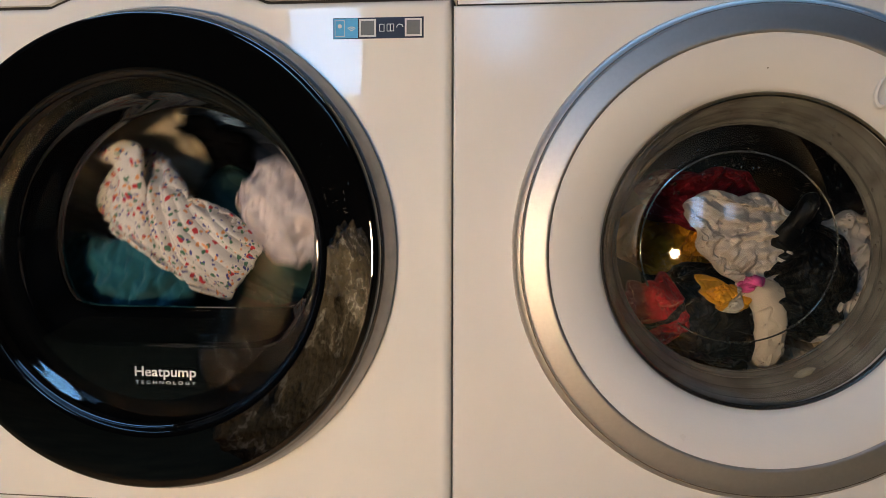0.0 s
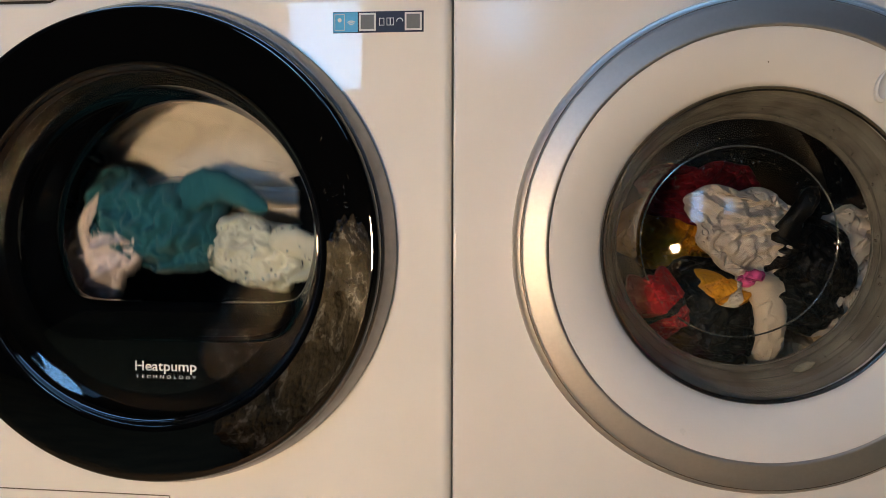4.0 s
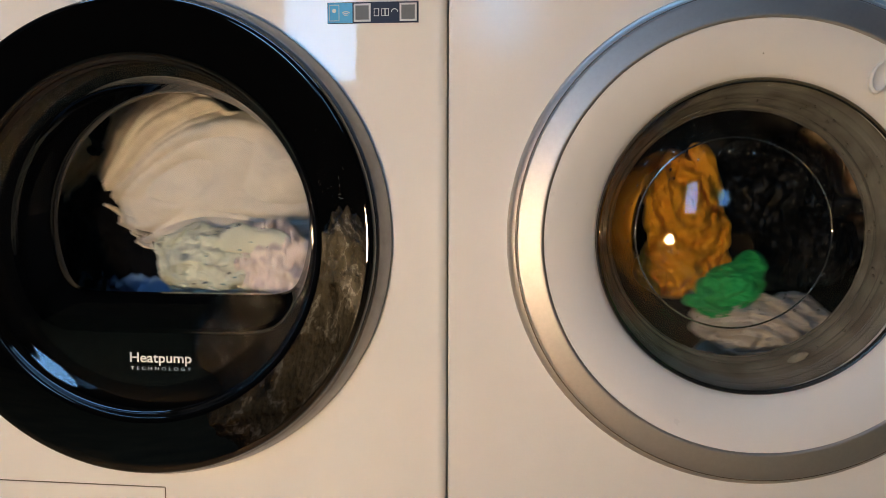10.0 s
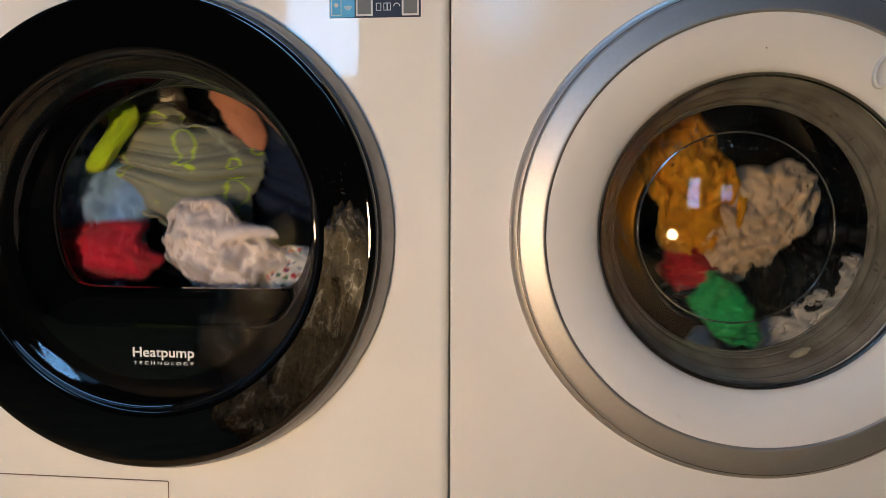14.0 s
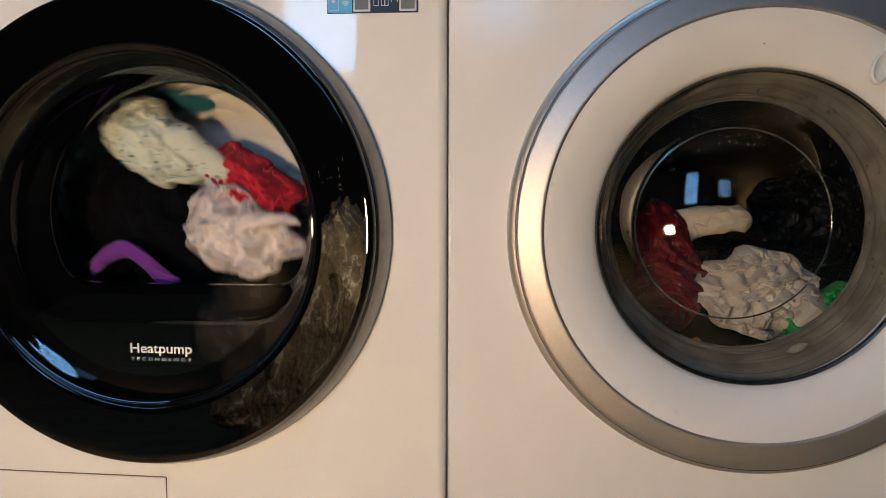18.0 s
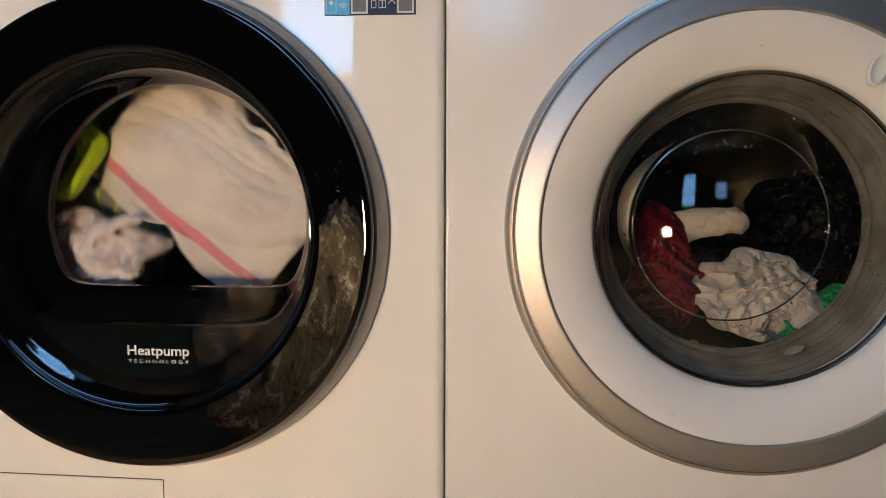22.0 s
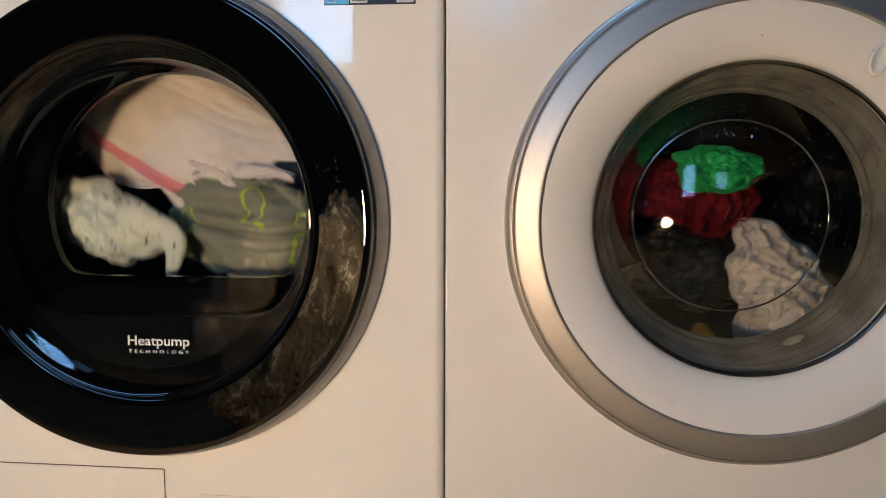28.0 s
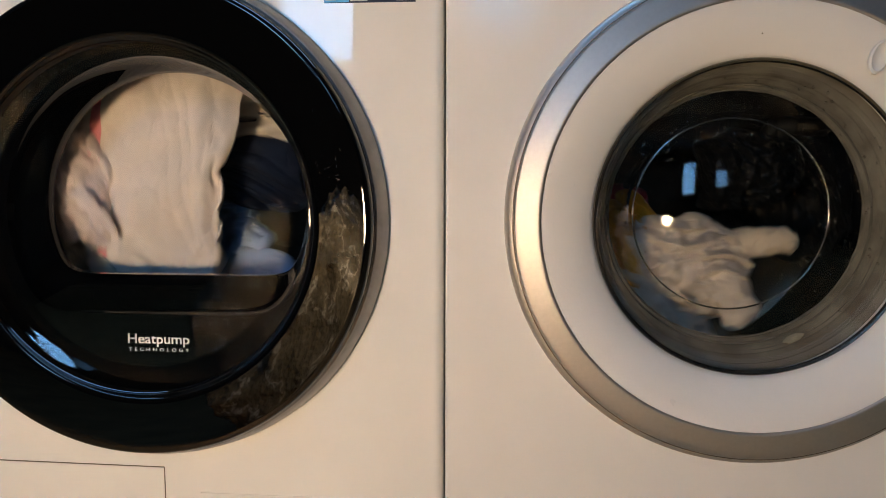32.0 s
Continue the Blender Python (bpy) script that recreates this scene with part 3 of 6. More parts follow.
gasket = of_washer(mesh_object("door_gasket", lathe(WX, WZ, [(0.190, 0.010), (0.160, 0.010), (0.1530, 0.0120), (0.1505, 0.0170), (0.1478, 0.0195), (0.1490, 0.0222), (0.1482, 0.0240), (0.1484, 0.0252), (0.1468, 0.0275), (0.1470, 0.0288), (0.1452, 0.0315), (0.1430, 0.0360), (0.1418, 0.0385), (0.1420, 0.0398), (0.1400, 0.0430), (0.1372, 0.0490), (0.1352, 0.0530), (0.1353, 0.0545), (0.1330, 0.0585), (0.1315, 0.0615), (0.1305, 0.0650), (0.1325, 0.0700), (0.138, 0.074), (0.155, 0.077)], 128), RUBBER))
WET_RUBBER = plain("wet_dark_rubber", (0.13, 0.12, 0.10), 0.10, grain=60, amount=0.4, bump=0.12, spec=0.9)
for lip_r, lip_y, lip_t, shift in ((0.1312, 0.0665, 0.0020, 0.0), (0.1345, 0.0560, 0.0012, 7.0), (0.1405, 0.0440, 0.0010, 13.0)):
    rings = []
    for k in range(12):
        a = k * math.tau / 12
        rings.append([])
        for i in range(240):
            g = i * math.tau / 240
            swell = 1 + 0.45 * noise.noise((9 * math.cos(g) + shift, 9 * math.sin(g), 0.6 * math.cos(a)))
            rad = lip_r + lip_t * swell * math.cos(a)
            rings[-1].append((WX + rad * math.cos(g), lip_y + lip_t * swell * math.sin(a), WZ + rad * math.sin(g)))
    part("wet_lip", loft(rings + rings[:1]), WET_RUBBER, gasket, "wet glistening fold of the seal")
tab = bmesh.new()
bmesh.ops.create_uvsphere(tab, u_segments=20, v_segments=12, radius=1.0)
for v in tab.verts:
    v.co = (v.co.x * 0.0125 + 0.0022 * math.sin(v.co.x * 6), v.co.y * 0.0022, v.co.z * 0.0042)
tab_ob = part("drain_tab", tab, plain("pale_wet_rubber", (0.30, 0.27, 0.21), 0.2, grain=90, amount=0.3), gasket, "pale wet tab on the seal")
tab_ob.rotation_euler = (0, radians(-24), 0)
under(tab_ob, gasket)
tab_ob.location = (0.3585, 0.0380, 0.3600)
of_washer(mesh_object("drum_lip", lathe(WX, WZ, [(0.1415, 0.078), (0.1398, 0.081), (0.1425, 0.086), (0.20, 0.092), (0.232, 0.095)], 128), STEEL))
part("bowl_edge", lathe(WX, WZ, [(0.1012, 0.0805), (0.1020, 0.0796), (0.1030, 0.0798), (0.1032, 0.0806), (0.1024, 0.0814), (0.1012, 0.0805)], 128), EDGE_GLASS, wdoor, "polished glass edge of the bowl").visible_shadow = False
drops = bmesh.new()
drop_rng = random.Random(5)
for _ in range(340):
    ang = drop_rng.gauss(1.0, 1.1)
    rad = drop_rng.uniform(0.085, 0.142)
    dep = 0.0835 if rad < 0.098 else 0.0800 - (rad - 0.102) * 1.62
    size = drop_rng.choice((0.0005, 0.0007, 0.0009, 0.0013, 0.0018))
    bmesh.ops.create_icosphere(drops, subdivisions=1, radius=size, matrix=Matrix.Translation((WX + rad * math.cos(ang), dep - 0.0004, WZ + rad * math.sin(ang))))
tagged(part("water_drops", drops, DROP, wdoor, "small water drops on the glass"), kind="stuff").visible_shadow = False
dust = bmesh.new()
for _ in range(34):
    ang, rad = drop_rng.gauss(0.12, 0.22), drop_rng.uniform(0.192, 0.221)
    px, pz, turn = DX + rad * math.cos(ang), DZ + rad * math.sin(ang), drop_rng.uniform(0, 3.1)
    lx, lw = drop_rng.uniform(0.0003, 0.0022), drop_rng.uniform(0.00012, 0.00025)
    py = -0.0414 + 0.076 * (0.2300 - rad)
    dust.faces.new([dust.verts.new((px + u * math.cos(turn) - v * math.sin(turn), py, pz + u * math.sin(turn) + v * math.cos(turn))) for u, v in ((-lx, -lw), (lx, -lw), (lx, lw), (-lx, lw))])
tagged(part("dust", dust, DUST, door, "fine pale dust and scratches"), kind="stuff")
washer_drum = drum(WX, WZ, 0.235, 0.097, 0.42, STEEL, SHADED_STEEL, 3, True, washer)
# hinge dimple and grip at the far side of the door
part("pin_hole", lathe(WX - 0.0053, WZ + 0.1726, [(0.0, -0.0198), (0.0007, -0.0200)], 12), LINE, wdoor)
part("grip", loft([[(WX + 0.098 + dx * s, -0.0235 + y, WZ + 0.1500 + dz * s) for dx, dz in [(0.009 * math.cos(t) + 0.004 * math.sin(t), 0.016 * math.sin(t)) for t in [k * math.tau / 24 for k in range(24)]]] for s, y in ((1, 0.004), (0.96, 0.0), (0.8, -0.001), (0.5, 0.002), (0.1, 0.003))], False, True), WHITE_PLASTIC, wdoor, "small grip dent")


# ---- laundry ----
def crumple(w, h, t, seed, squeeze=(1.5, 1.5), fine=1.10, curl=0.03, bulge=0.0, lobes=0.22, square=0.3, n=88, soften=1, fan=0.0, rays=8.0, roll=0.0, pitch=70.0):
    """A cloth pushed together until it buckles into folds: springs along, across and over two threads, coarse to fine."""
    rng = np.random.default_rng(int(seed * 1000))
    ph = rng.uniform(0, 6.28, 6)
    main = rng.uniform(0, math.pi)
    m = n // 4
    W, Hh = w * squeeze[0], h * squeeze[1]
    slack = max(squeeze)
    extra = 1.0
    u, v = np.meshgrid(np.linspace(-0.5, 0.5, m + 1), np.linspace(-0.5, 0.5, m + 1))
    P = np.stack([u * W, rng.normal(0, 0.004, u.shape), v * Hh], -1)
    P[..., 1] += 0.006 * np.sin((u * math.cos(main) + v * math.sin(main)) * 26 + ph[0] + 3 * np.sin(5 * v + ph[1]))
    for level in range(3):
        if level:
            m *= 2
            Q = np.zeros((m + 1, m + 1, 3))
            Q[::2, ::2] = P
            Q[1::2, ::2] = 0.5 * (P[:-1] + P[1:])
            Q[:, 1::2] = 0.5 * (Q[:, :-2:2] + Q[:, 2::2])
            P = Q
            P[..., 1] += rng.normal(0, 0.0012 / level, P.shape[:2])
            extra *= fine
        dx, dz = extra * W / m, extra * Hh / m
        dd = math.hypot(dx, dz)
        links = [((0, 1), dx, 0.45), ((1, 0), dz, 0.45), ((1, 1), dd, 0.25), ((1, -1), dd, 0.25), ((0, 2), 2 * dx, 0.06), ((2, 0), 2 * dz, 0.06), ((2, 2), 2 * dd, 0.03)]
        if level == 2:
            links += [((0, 3), 3 * dx, 0.03), ((3, 0), 3 * dz, 0.03)]
        steps = (90, 44, 30)[level]
        for k in range(steps):
            s = slack + (1 - slack) * min(1, (k + 1) / 60) if level == 0 else 1.0
            for (a, b), rest, stiff in links:
                if b >= 0:
                    A, B = P[:m + 1 - a, :m + 1 - b], P[a:, b:]
                else:
                    A, B = P[:m + 1 - a, -b:], P[a:, :m + 1 + b]
                d = B - A
                ln = np.sqrt((d * d).sum(-1)) + 1e-9
                e = (stiff * 0.5 * (ln - rest) / ln)[..., None] * d
                if b >= 0:
                    P[:m + 1 - a, :m + 1 - b] += e
                    P[a:, b:] -= e
                else:
                    P[:m + 1 - a, -b:] += e
                    P[a:, :m + 1 + b] -= e
            g = np.arctan2(P[..., 2] / h, P[..., 0] / w)
            edge = 1 + lobes * (0.5 * np.sin(2 * g + ph[2]) + 0.45 * np.sin(3 * g + ph[3]) + 0.3 * np.sin(5 * g + ph[4]) + 0.2 * np.sin(9 * g + ph[5]))
            edge = edge * (1 + square * 0.4 * np.abs(np.sin(2 * g)))
            q = np.hypot(P[..., 0] / (w / 2), P[..., 2] / (h / 2)) / (s * edge) + 1e-9
            f = np.where(q > 1, 1 / q, 1.0) ** 0.6
            P[..., 0] *= f
            P[..., 2] *= f
            top = t * 0.5
            P[..., 1] = np.where(np.abs(P[..., 1]) > top, P[..., 1] * 0.8, P[..., 1])
    P[..., 0] *= w / (np.ptp(P[..., 0]) + 1e-9)
    P[..., 2] *= h / (np.ptp(P[..., 2]) + 1e-9)
    for _ in range(soften):
        P[1:-1, 1:-1] = 0.5 * P[1:-1, 1:-1] + 0.125 * (P[:-2, 1:-1] + P[2:, 1:-1] + P[1:-1, :-2] + P[1:-1, 2:])
    if roll:
        # tight rolled folds with creases between them
        X, Z = P[..., 0], P[..., 2]
        lane = pitch * (X * math.cos(main) + Z * math.sin(main)) + 1.9 * np.sin(0.62 * pitch * Z + ph[1]) + 1.7 * np.sin(0.55 * pitch * X + ph[2])
        side = 0.8 * pitch * (Z * math.cos(main) - X * math.sin(main)) + 1.6 * np.sin(0.5 * pitch * X + ph[3])
        P[..., 1] -= roll * ((1 - np.abs(np.sin(lane))) ** 1.4 + 0.5 * np.abs(np.sin(side)) ** 0.6 + 0.35 * (1 - np.abs(np.sin(2.1 * lane + side))) ** 1.3)
    if fan:
        # long folds that spread from a pinch beside the cloth
        turn = ph[2]
        px, pz = P[..., 0] - 1.0 * w * math.cos(turn), P[..., 2] - 1.0 * h * math.sin(turn)
        far = np.hypot(px, pz) / max(w, h)
        ang = np.arctan2(px * math.sin(turn) - pz * math.cos(turn), -(px * math.cos(turn) + pz * math.sin(turn)))
        ang = ang + 0.05 * np.sin(7 * far + ph[3]) + 0.12 * np.sin(5.3 * ang + ph[4]) + 0.05 * np.sin(13 * ang + ph[0])
        fold = np.abs(np.sin(rays * ang + ph[5])) ** 0.75 + 0.45 * np.abs(np.sin(2.3 * rays * ang + ph[1])) ** 0.8
        P[..., 1] += fan * (0.7 - fold) * np.minimum(1.0, 0.25 + 1.3 * far)
    q = np.minimum(1.4, np.hypot(P[..., 0] / (w / 2), P[..., 2] / (h / 2)))
    P[..., 1] += curl * q ** 3 - bulge * (1 - q * q)
    bm = bmesh.new()
    vs = [[bm.verts.new(p) for p in row] for row in P]
    for y in range(m):
        for x in range(m):
            bm.faces.new((vs[y][x], vs[y][x + 1], vs[y + 1][x + 1], vs[y + 1][x]))
    return bm


def sheet_mesh(w, h, seed, depth=0.03, curl=0.05, squeeze=1.5, n=88, square=1.0, soften=9, fan=0.014, rays=12.0):
    """A thrown cloth: wide, with a few long soft folds and loose corners."""
    return crumple(w, h, depth * 1.3, seed, (1.05, squeeze) if w > h else (squeeze, 1.05), 1.02, curl * 0.7, 0.0, 0.13, square, n, soften, fan, rays)


def bundle_mesh(w, h, t, seed, squeeze=1.65, lobes=0.22, n=104, roll=0.009, pitch=54.0):
    """A crumpled heap of cloth: pushed together further, bulging, with rolled folds."""
    return crumple(w, h, t * 0.62, seed, (squeeze * 0.9, squeeze), 1.10, t * 0.45, t * 0.12, lobes, 0.2, n, 2, 0.0, 8.0, roll, pitch)


def ridges(x, z, s):
    """Soft creases on tubes of cloth."""
    f1 = 1 - abs(noise.noise((x * 9 + s, z * 30, s))) * 2.3
    f2 = 1 - abs(noise.noise((x * 40, z * 60 + s, s * 1.3))) * 2.3
    return 0.5 * f1 + 0.35 * f2 + 0.3 * noise.noise((x * 12, z * 9, s * 2))


def tube_mesh(length, radius, bend, seed, taper=0.7, crease=0.006, n=22, m=60, twist=2.0):
    """A sleeve or trouser leg: a creased tube along a bent line."""
    rings = []
    for j in range(m + 1):
        s = j / m
        x = (s - 0.5) * length
        z = bend * math.sin(s * math.pi) + 0.25 * bend * math.sin(s * 7 + seed)
        y = 0.3 * bend * math.cos(s * 5 + seed)
        r = radius * (1 - (1 - taper) * s) * (0.25 + 0.75 * min(1, 8 * s, 8 * (1 - s)) ** 0.5)
        ring = []
        for i in range(n):
            a = i * math.tau / n
            k = r + crease * (ridges(s * length + 0.02 * math.cos(a + twist * s), 0.03 * math.sin(a), seed) - 0.4)
            ring.append((x, y + 0.7 * k * math.cos(a), z + k * math.sin(a)))
        rings.append(ring)
    return loft(rings, True, True)


def thick(ob, t=0.0022):
    s = ob.modifiers.new("thickness", "SOLIDIFY")
    s.thickness, s.offset = t, 0.0
    return ob


def laundry(name, label, category, bm, mat, group, sheet=True):
    ob = tagged(mesh_object(name, bm, mat), label, category, group)
    return ob if sheet is None else thick(ob, 0.0022 if sheet else 0.0016)


def limb(name, bm, mat, parent, at, turn, label=""):
    ob = part(name, bm, mat, parent, label)
    ob.location = at
    ob.rotation_euler = (0, radians(turn), 0)
    return ob


CREAM = cloth("cream_cotton", (0.78, 0.68, 0.52))
CREAM_PALE = cloth("pale_cream_cotton", (0.80, 0.745, 0.66))
TEAL = cloth("teal_jersey", (0.020, 0.13, 0.17), weave=500)
FLORAL = cloth("white_floral_cotton", (0.80, 0.76, 0.72), print_colors=((0.55, 0.05, 0.06), (0.10, 0.22, 0.14), (0.75, 0.35, 0.16), (0.10, 0.10, 0.30)), print_scale=66, cover=0.40)
BLACK = cloth("black_cotton", (0.005, 0.005, 0.006), sheen=0.0)
BLACK_SOFT = cloth("soft_black_cotton", (0.008, 0.0075, 0.009), sheen=0.0)
MINT = cloth("pale_mint_printed_cotton", (0.72, 0.76, 0.66), print_colors=((0.06, 0.08, 0.10), (0.10, 0.25, 0.30)), print_scale=62, cover=0.25)
BLUE = cloth("light_blue_jersey", (0.26, 0.43, 0.70), weave=600)
BLUE_PRINT = cloth("blue_print_patch", (0.30, 0.48, 0.72), print_colors=((0.02, 0.05, 0.14), (0.75, 0.30, 0.42), (0.70, 0.75, 0.78)), print_scale=70, cover=0.45)
LIME = cloth("lime_green_knit", (0.42, 0.62, 0.02), weave=400)
RED = cloth("crimson_jersey", (0.55, 0.022, 0.05))
PINK = cloth("white_terry_with_pink_border", (0.82, 0.74, 0.68), border=(0, -0.062, 0.0070, (0.74, 0.27, 0.31)), weave=400)
OLIVE = cloth("grey_olive_jersey", (0.27, 0.28, 0.21), print_colors=((0.45, 0.62, 0.06),), print_scale=20, cover=0.62, hollow=True)
ROSE = cloth("pinkish_white_cotton", (0.80, 0.71, 0.70))
BOTTLE = cloth("dark_green_jersey", (0.022, 0.060, 0.052), sheen=0.0)
CORD = plain("black_cord", (0.01, 0.01, 0.01), 0.6)
WET_WHITE = cloth("wet_off_white_cotton", (0.68, 0.585, 0.49), rough=0.6, relief=0.45)
WET_GREY = cloth("wet_greyish_cotton", (0.58, 0.51, 0.44), rough=0.6, relief=0.45)
WET_BLACK = cloth("wet_black_cotton", (0.004, 0.004, 0.004), rough=0.42, sheen=0.0, relief=0.45)
WET_RED = cloth("wet_red_cotton", (0.45, 0.011, 0.018), rough=0.5, border=(0, 0.010, 0.0035, (0.006, 0.006, 0.006)), sheen=0.03, relief=0.45)
WET_ORANGE = cloth("wet_mustard_cotton", (0.68, 0.30, 0.015), rough=0.55, sheen=0.03, relief=0.45)
WET_PINK = cloth("wet_pink_cotton", (0.80, 0.10, 0.32), rough=0.6, relief=0.45)
WET_YELLOW = cloth("wet_yellow_cotton", (0.80, 0.36, 0.012), rough=0.55, border=(0, 0.012, 0.006, (0.62, 0.56, 0.46)), sheen=0.03, relief=0.45)
WET_GREEN = cloth("wet_bright_green_cotton", (0.02, 0.38, 0.10), rough=0.5, sheen=0.03, relief=0.45)
WET_TAN = cloth("wet_tan_cotton", (0.60, 0.43, 0.27), rough=0.6, relief=0.45)
WET_MAROON = cloth("wet_maroon_cotton", (0.16, 0.005, 0.012), rough=0.65, sheen=0.0, relief=0.45)
WET_CREAM = cloth("wet_cream_cotton", (0.72, 0.58, 0.42), rough=0.6, relief=0.45)

PURPLE = cloth("purple_cotton", (0.22, 0.05, 0.36))
SALMON = cloth("salmon_brown_knit", (0.52, 0.22, 0.13), weave=300)
NAVY = cloth("navy_jersey", (0.012, 0.020, 0.045), sheen=0.0)
GD, GW = "laundry in the dryer", "laundry in the washing machine"
cream = laundry("bed_sheet", "large crumpled cream cotton sheet tumbling in the dryer", "sheet", sheet_mesh(0.300, 0.215, 3.1, 0.050, 0.06, 1.40, 128, fan=0.019, rays=16.0), CREAM_PALE, GD)
cream2 = laundry("pillowcase", "creased beige cotton pillowcase in the dryer", "pillowcase", sheet_mesh(0.225, 0.180, 8.4, 0.045, 0.05), CREAM, GD)
teal = laundry("sweater", "teal jersey sweater bundled in the dryer", "sweater", bundle_mesh(0.195, 0.115, 0.09, 2.2), TEAL, GD, False)
limb("sleeve", tube_mesh(0.15, 0.026, 0.03, 4.0), TEAL, teal, (0.07, 0.005, 0.03), -35)
floral = laundry("blouse", "white blouse with a small red and green flower print", "blouse", sheet_mesh(0.204, 0.102, 5.5, 0.032, 0.04), FLORAL, GD)
limb("sleeve", tube_mesh(0.08, 0.02, 0.02, 6.0), FLORAL, floral, (-0.075, 0.0, 0.015), 20)
black = laundry("trousers", "black cotton trousers tumbling in the dryer", "trousers", bundle_mesh(0.228, 0.168, 0.09, 7.1), BLACK, GD, False)
limb("trouser_leg", tube_mesh(0.20, 0.035, 0.03, 2.0), BLACK, black, (0.05, 0.02, -0.05), 40)
black2 = laundry("black_shirt", "soft black shirt crumpled in the dryer", "shirt", sheet_mesh(0.192, 0.156, 11.3, 0.038, 0.05), BLACK_SOFT, GD)
mint = laundry("pyjama_top", "pale mint pyjama top with a small dark print", "pyjamas", bundle_mesh(0.150, 0.086, 0.07, 4.7), MINT, GD, False)
limb("sleeve", tube_mesh(0.10, 0.019, 0.02, 9.0), MINT, mint, (0.06, 0.0, 0.012), 25)
blue = laundry("blue_shirt", "light blue jersey shirt with a printed patch", "shirt", bundle_mesh(0.192, 0.150, 0.09, 6.3), BLUE, GD, False)
patch = limb("printed_patch", sheet_mesh(0.090, 0.054, 6.0, 0.013, 0.02), BLUE_PRINT, blue, (-0.025, -0.046, -0.03), 10, "printed patch in navy and pink shapes")
limb("sleeve", tube_mesh(0.10, 0.024, 0.02, 3.0), BLUE, blue, (0.075, 0.0, -0.03), 30)
lime = laundry("sock", "lime green knitted sock", "sock", tube_mesh(0.10, 0.020, 0.028, 5.0, 0.8, 0.008), LIME, GD, None)
red = laundry("red_top", "crimson jersey top in the dryer", "top", bundle_mesh(0.138, 0.072, 0.06, 9.6), RED, GD, False)
pink = laundry("towel", "white towel with a pink woven border", "towel", sheet_mesh(0.200, 0.265, 13.7, 0.030, 0.03, 1.25, 104, 1.3, 5, 0.009, 7.0), PINK, GD)
olive = laundry("olive_shirt", "grey-olive jersey shirt in the dryer", "shirt", sheet_mesh(0.192, 0.144, 15.2, 0.035, 0.05), OLIVE, GD)
white = laundry("undershirt", "pinkish white cotton undershirt in the dryer", "undershirt", bundle_mesh(0.144, 0.102, 0.07, 12.1), ROSE, GD, False)
limb("strap", tube_mesh(0.075, 0.009, 0.02, 1.0), ROSE, white, (0.035, -0.012, 0.022), -40)
green = laundry("dark_green_shirt", "dark green jersey shirt in the dryer", "shirt", sheet_mesh(0.204, 0.156, 17.9, 0.035, 0.05), BOTTLE, GD)
purple = laundry("scarf", "narrow purple cotton scarf in the dryer", "scarf", tube_mesh(0.11, 0.014, 0.02, 12.0, 0.5, 0.008), PURPLE, GD, None)
salmon = laundry("knitted_sock", "salmon brown knitted sock in the dryer", "sock", tube_mesh(0.10, 0.022, 0.025, 14.0, 0.8, 0.006), SALMON, GD, None)
navy = laundry("navy_shirt", "navy blue jersey shirt in the dryer", "shirt", sheet_mesh(0.17, 0.14, 19.3, 0.038, 0.05), NAVY, GD)
cord = laundry("drawstring", "thin black drawstring loop", "cord", loft([[(0.055 * math.sin(s * 5.1) + 0.02 * s + 0.0022 * math.cos(a), 0.0022 * math.sin(a), 0.06 - 0.11 * s + 0.02 * math.cos(s * 8)) for a in [k * math.tau / 8 for k in range(8)]] for s in [j / 50 for j in range(51)]], True, True), CORD, GD, None)

w_a = laundry("wet_shirt", "wet off-white shirt crumpled in the washing machine", "shirt", bundle_mesh(0.150, 0.115, 0.08, 21.0, 2.0, n=128, roll=0.011, pitch=86.0), WET_WHITE, GW, False)
limb("sleeve", tube_mesh(0.085, 0.026, 0.015, 8.0, 0.8, 0.012), WET_WHITE, w_a, (0.045, 0.005, -0.025), 40)
w_b = laundry("wet_blouse", "wet greyish white blouse in the washing machine", "blouse", bundle_mesh(0.16, 0.08, 0.07, 23.4, 2.0, n=128, roll=0.011, pitch=86.0), WET_GREY, GW, False)
w_black = laundry("wet_trousers", "wet black trousers in the washing machine", "trousers", bundle_mesh(0.17, 0.13, 0.09, 25.2, 2.0, n=128, roll=0.011, pitch=86.0), WET_BLACK, GW, False)
w_black2 = laundry("wet_black_shirt", "wet black shirt in the washing machine", "shirt", bundle_mesh(0.13, 0.10, 0.07, 27.8, 2.0, n=128, roll=0.011, pitch=86.0), WET_BLACK, GW, False)
limb("sleeve", tube_mesh(0.09, 0.018, 0.02, 5.5), WET_BLACK, w_black2, (0.05, 0.0, 0.03), -30)
w_red = laundry("wet_red_shirt", "wet red shirt with a black stripe in the washing machine", "shirt", bundle_mesh(0.080, 0.062, 0.06, 29.5, 1.9, n=120, roll=0.011, pitch=88.0), WET_RED, GW, False)
w_orange = laundry("wet_mustard_shirt", "wet mustard yellow shirt in the washing machine", "shirt", bundle_mesh(0.170, 0.110, 0.07, 31.9, 1.9, n=120, roll=0.011, pitch=88.0), WET_ORANGE, GW, False)
limb("sleeve", tube_mesh(0.09, 0.018, 0.02, 3.5), WET_ORANGE, w_orange, (-0.05, 0.01, 0.02), 20)
w_green = laundry("wet_green_cloth", "wet bright green cloth in the washing machine", "cloth", bundle_mesh(0.100, 0.055, 0.045, 33.3, 1.9, n=120, roll=0.011, pitch=88.0), WET_GREEN, GW, False)
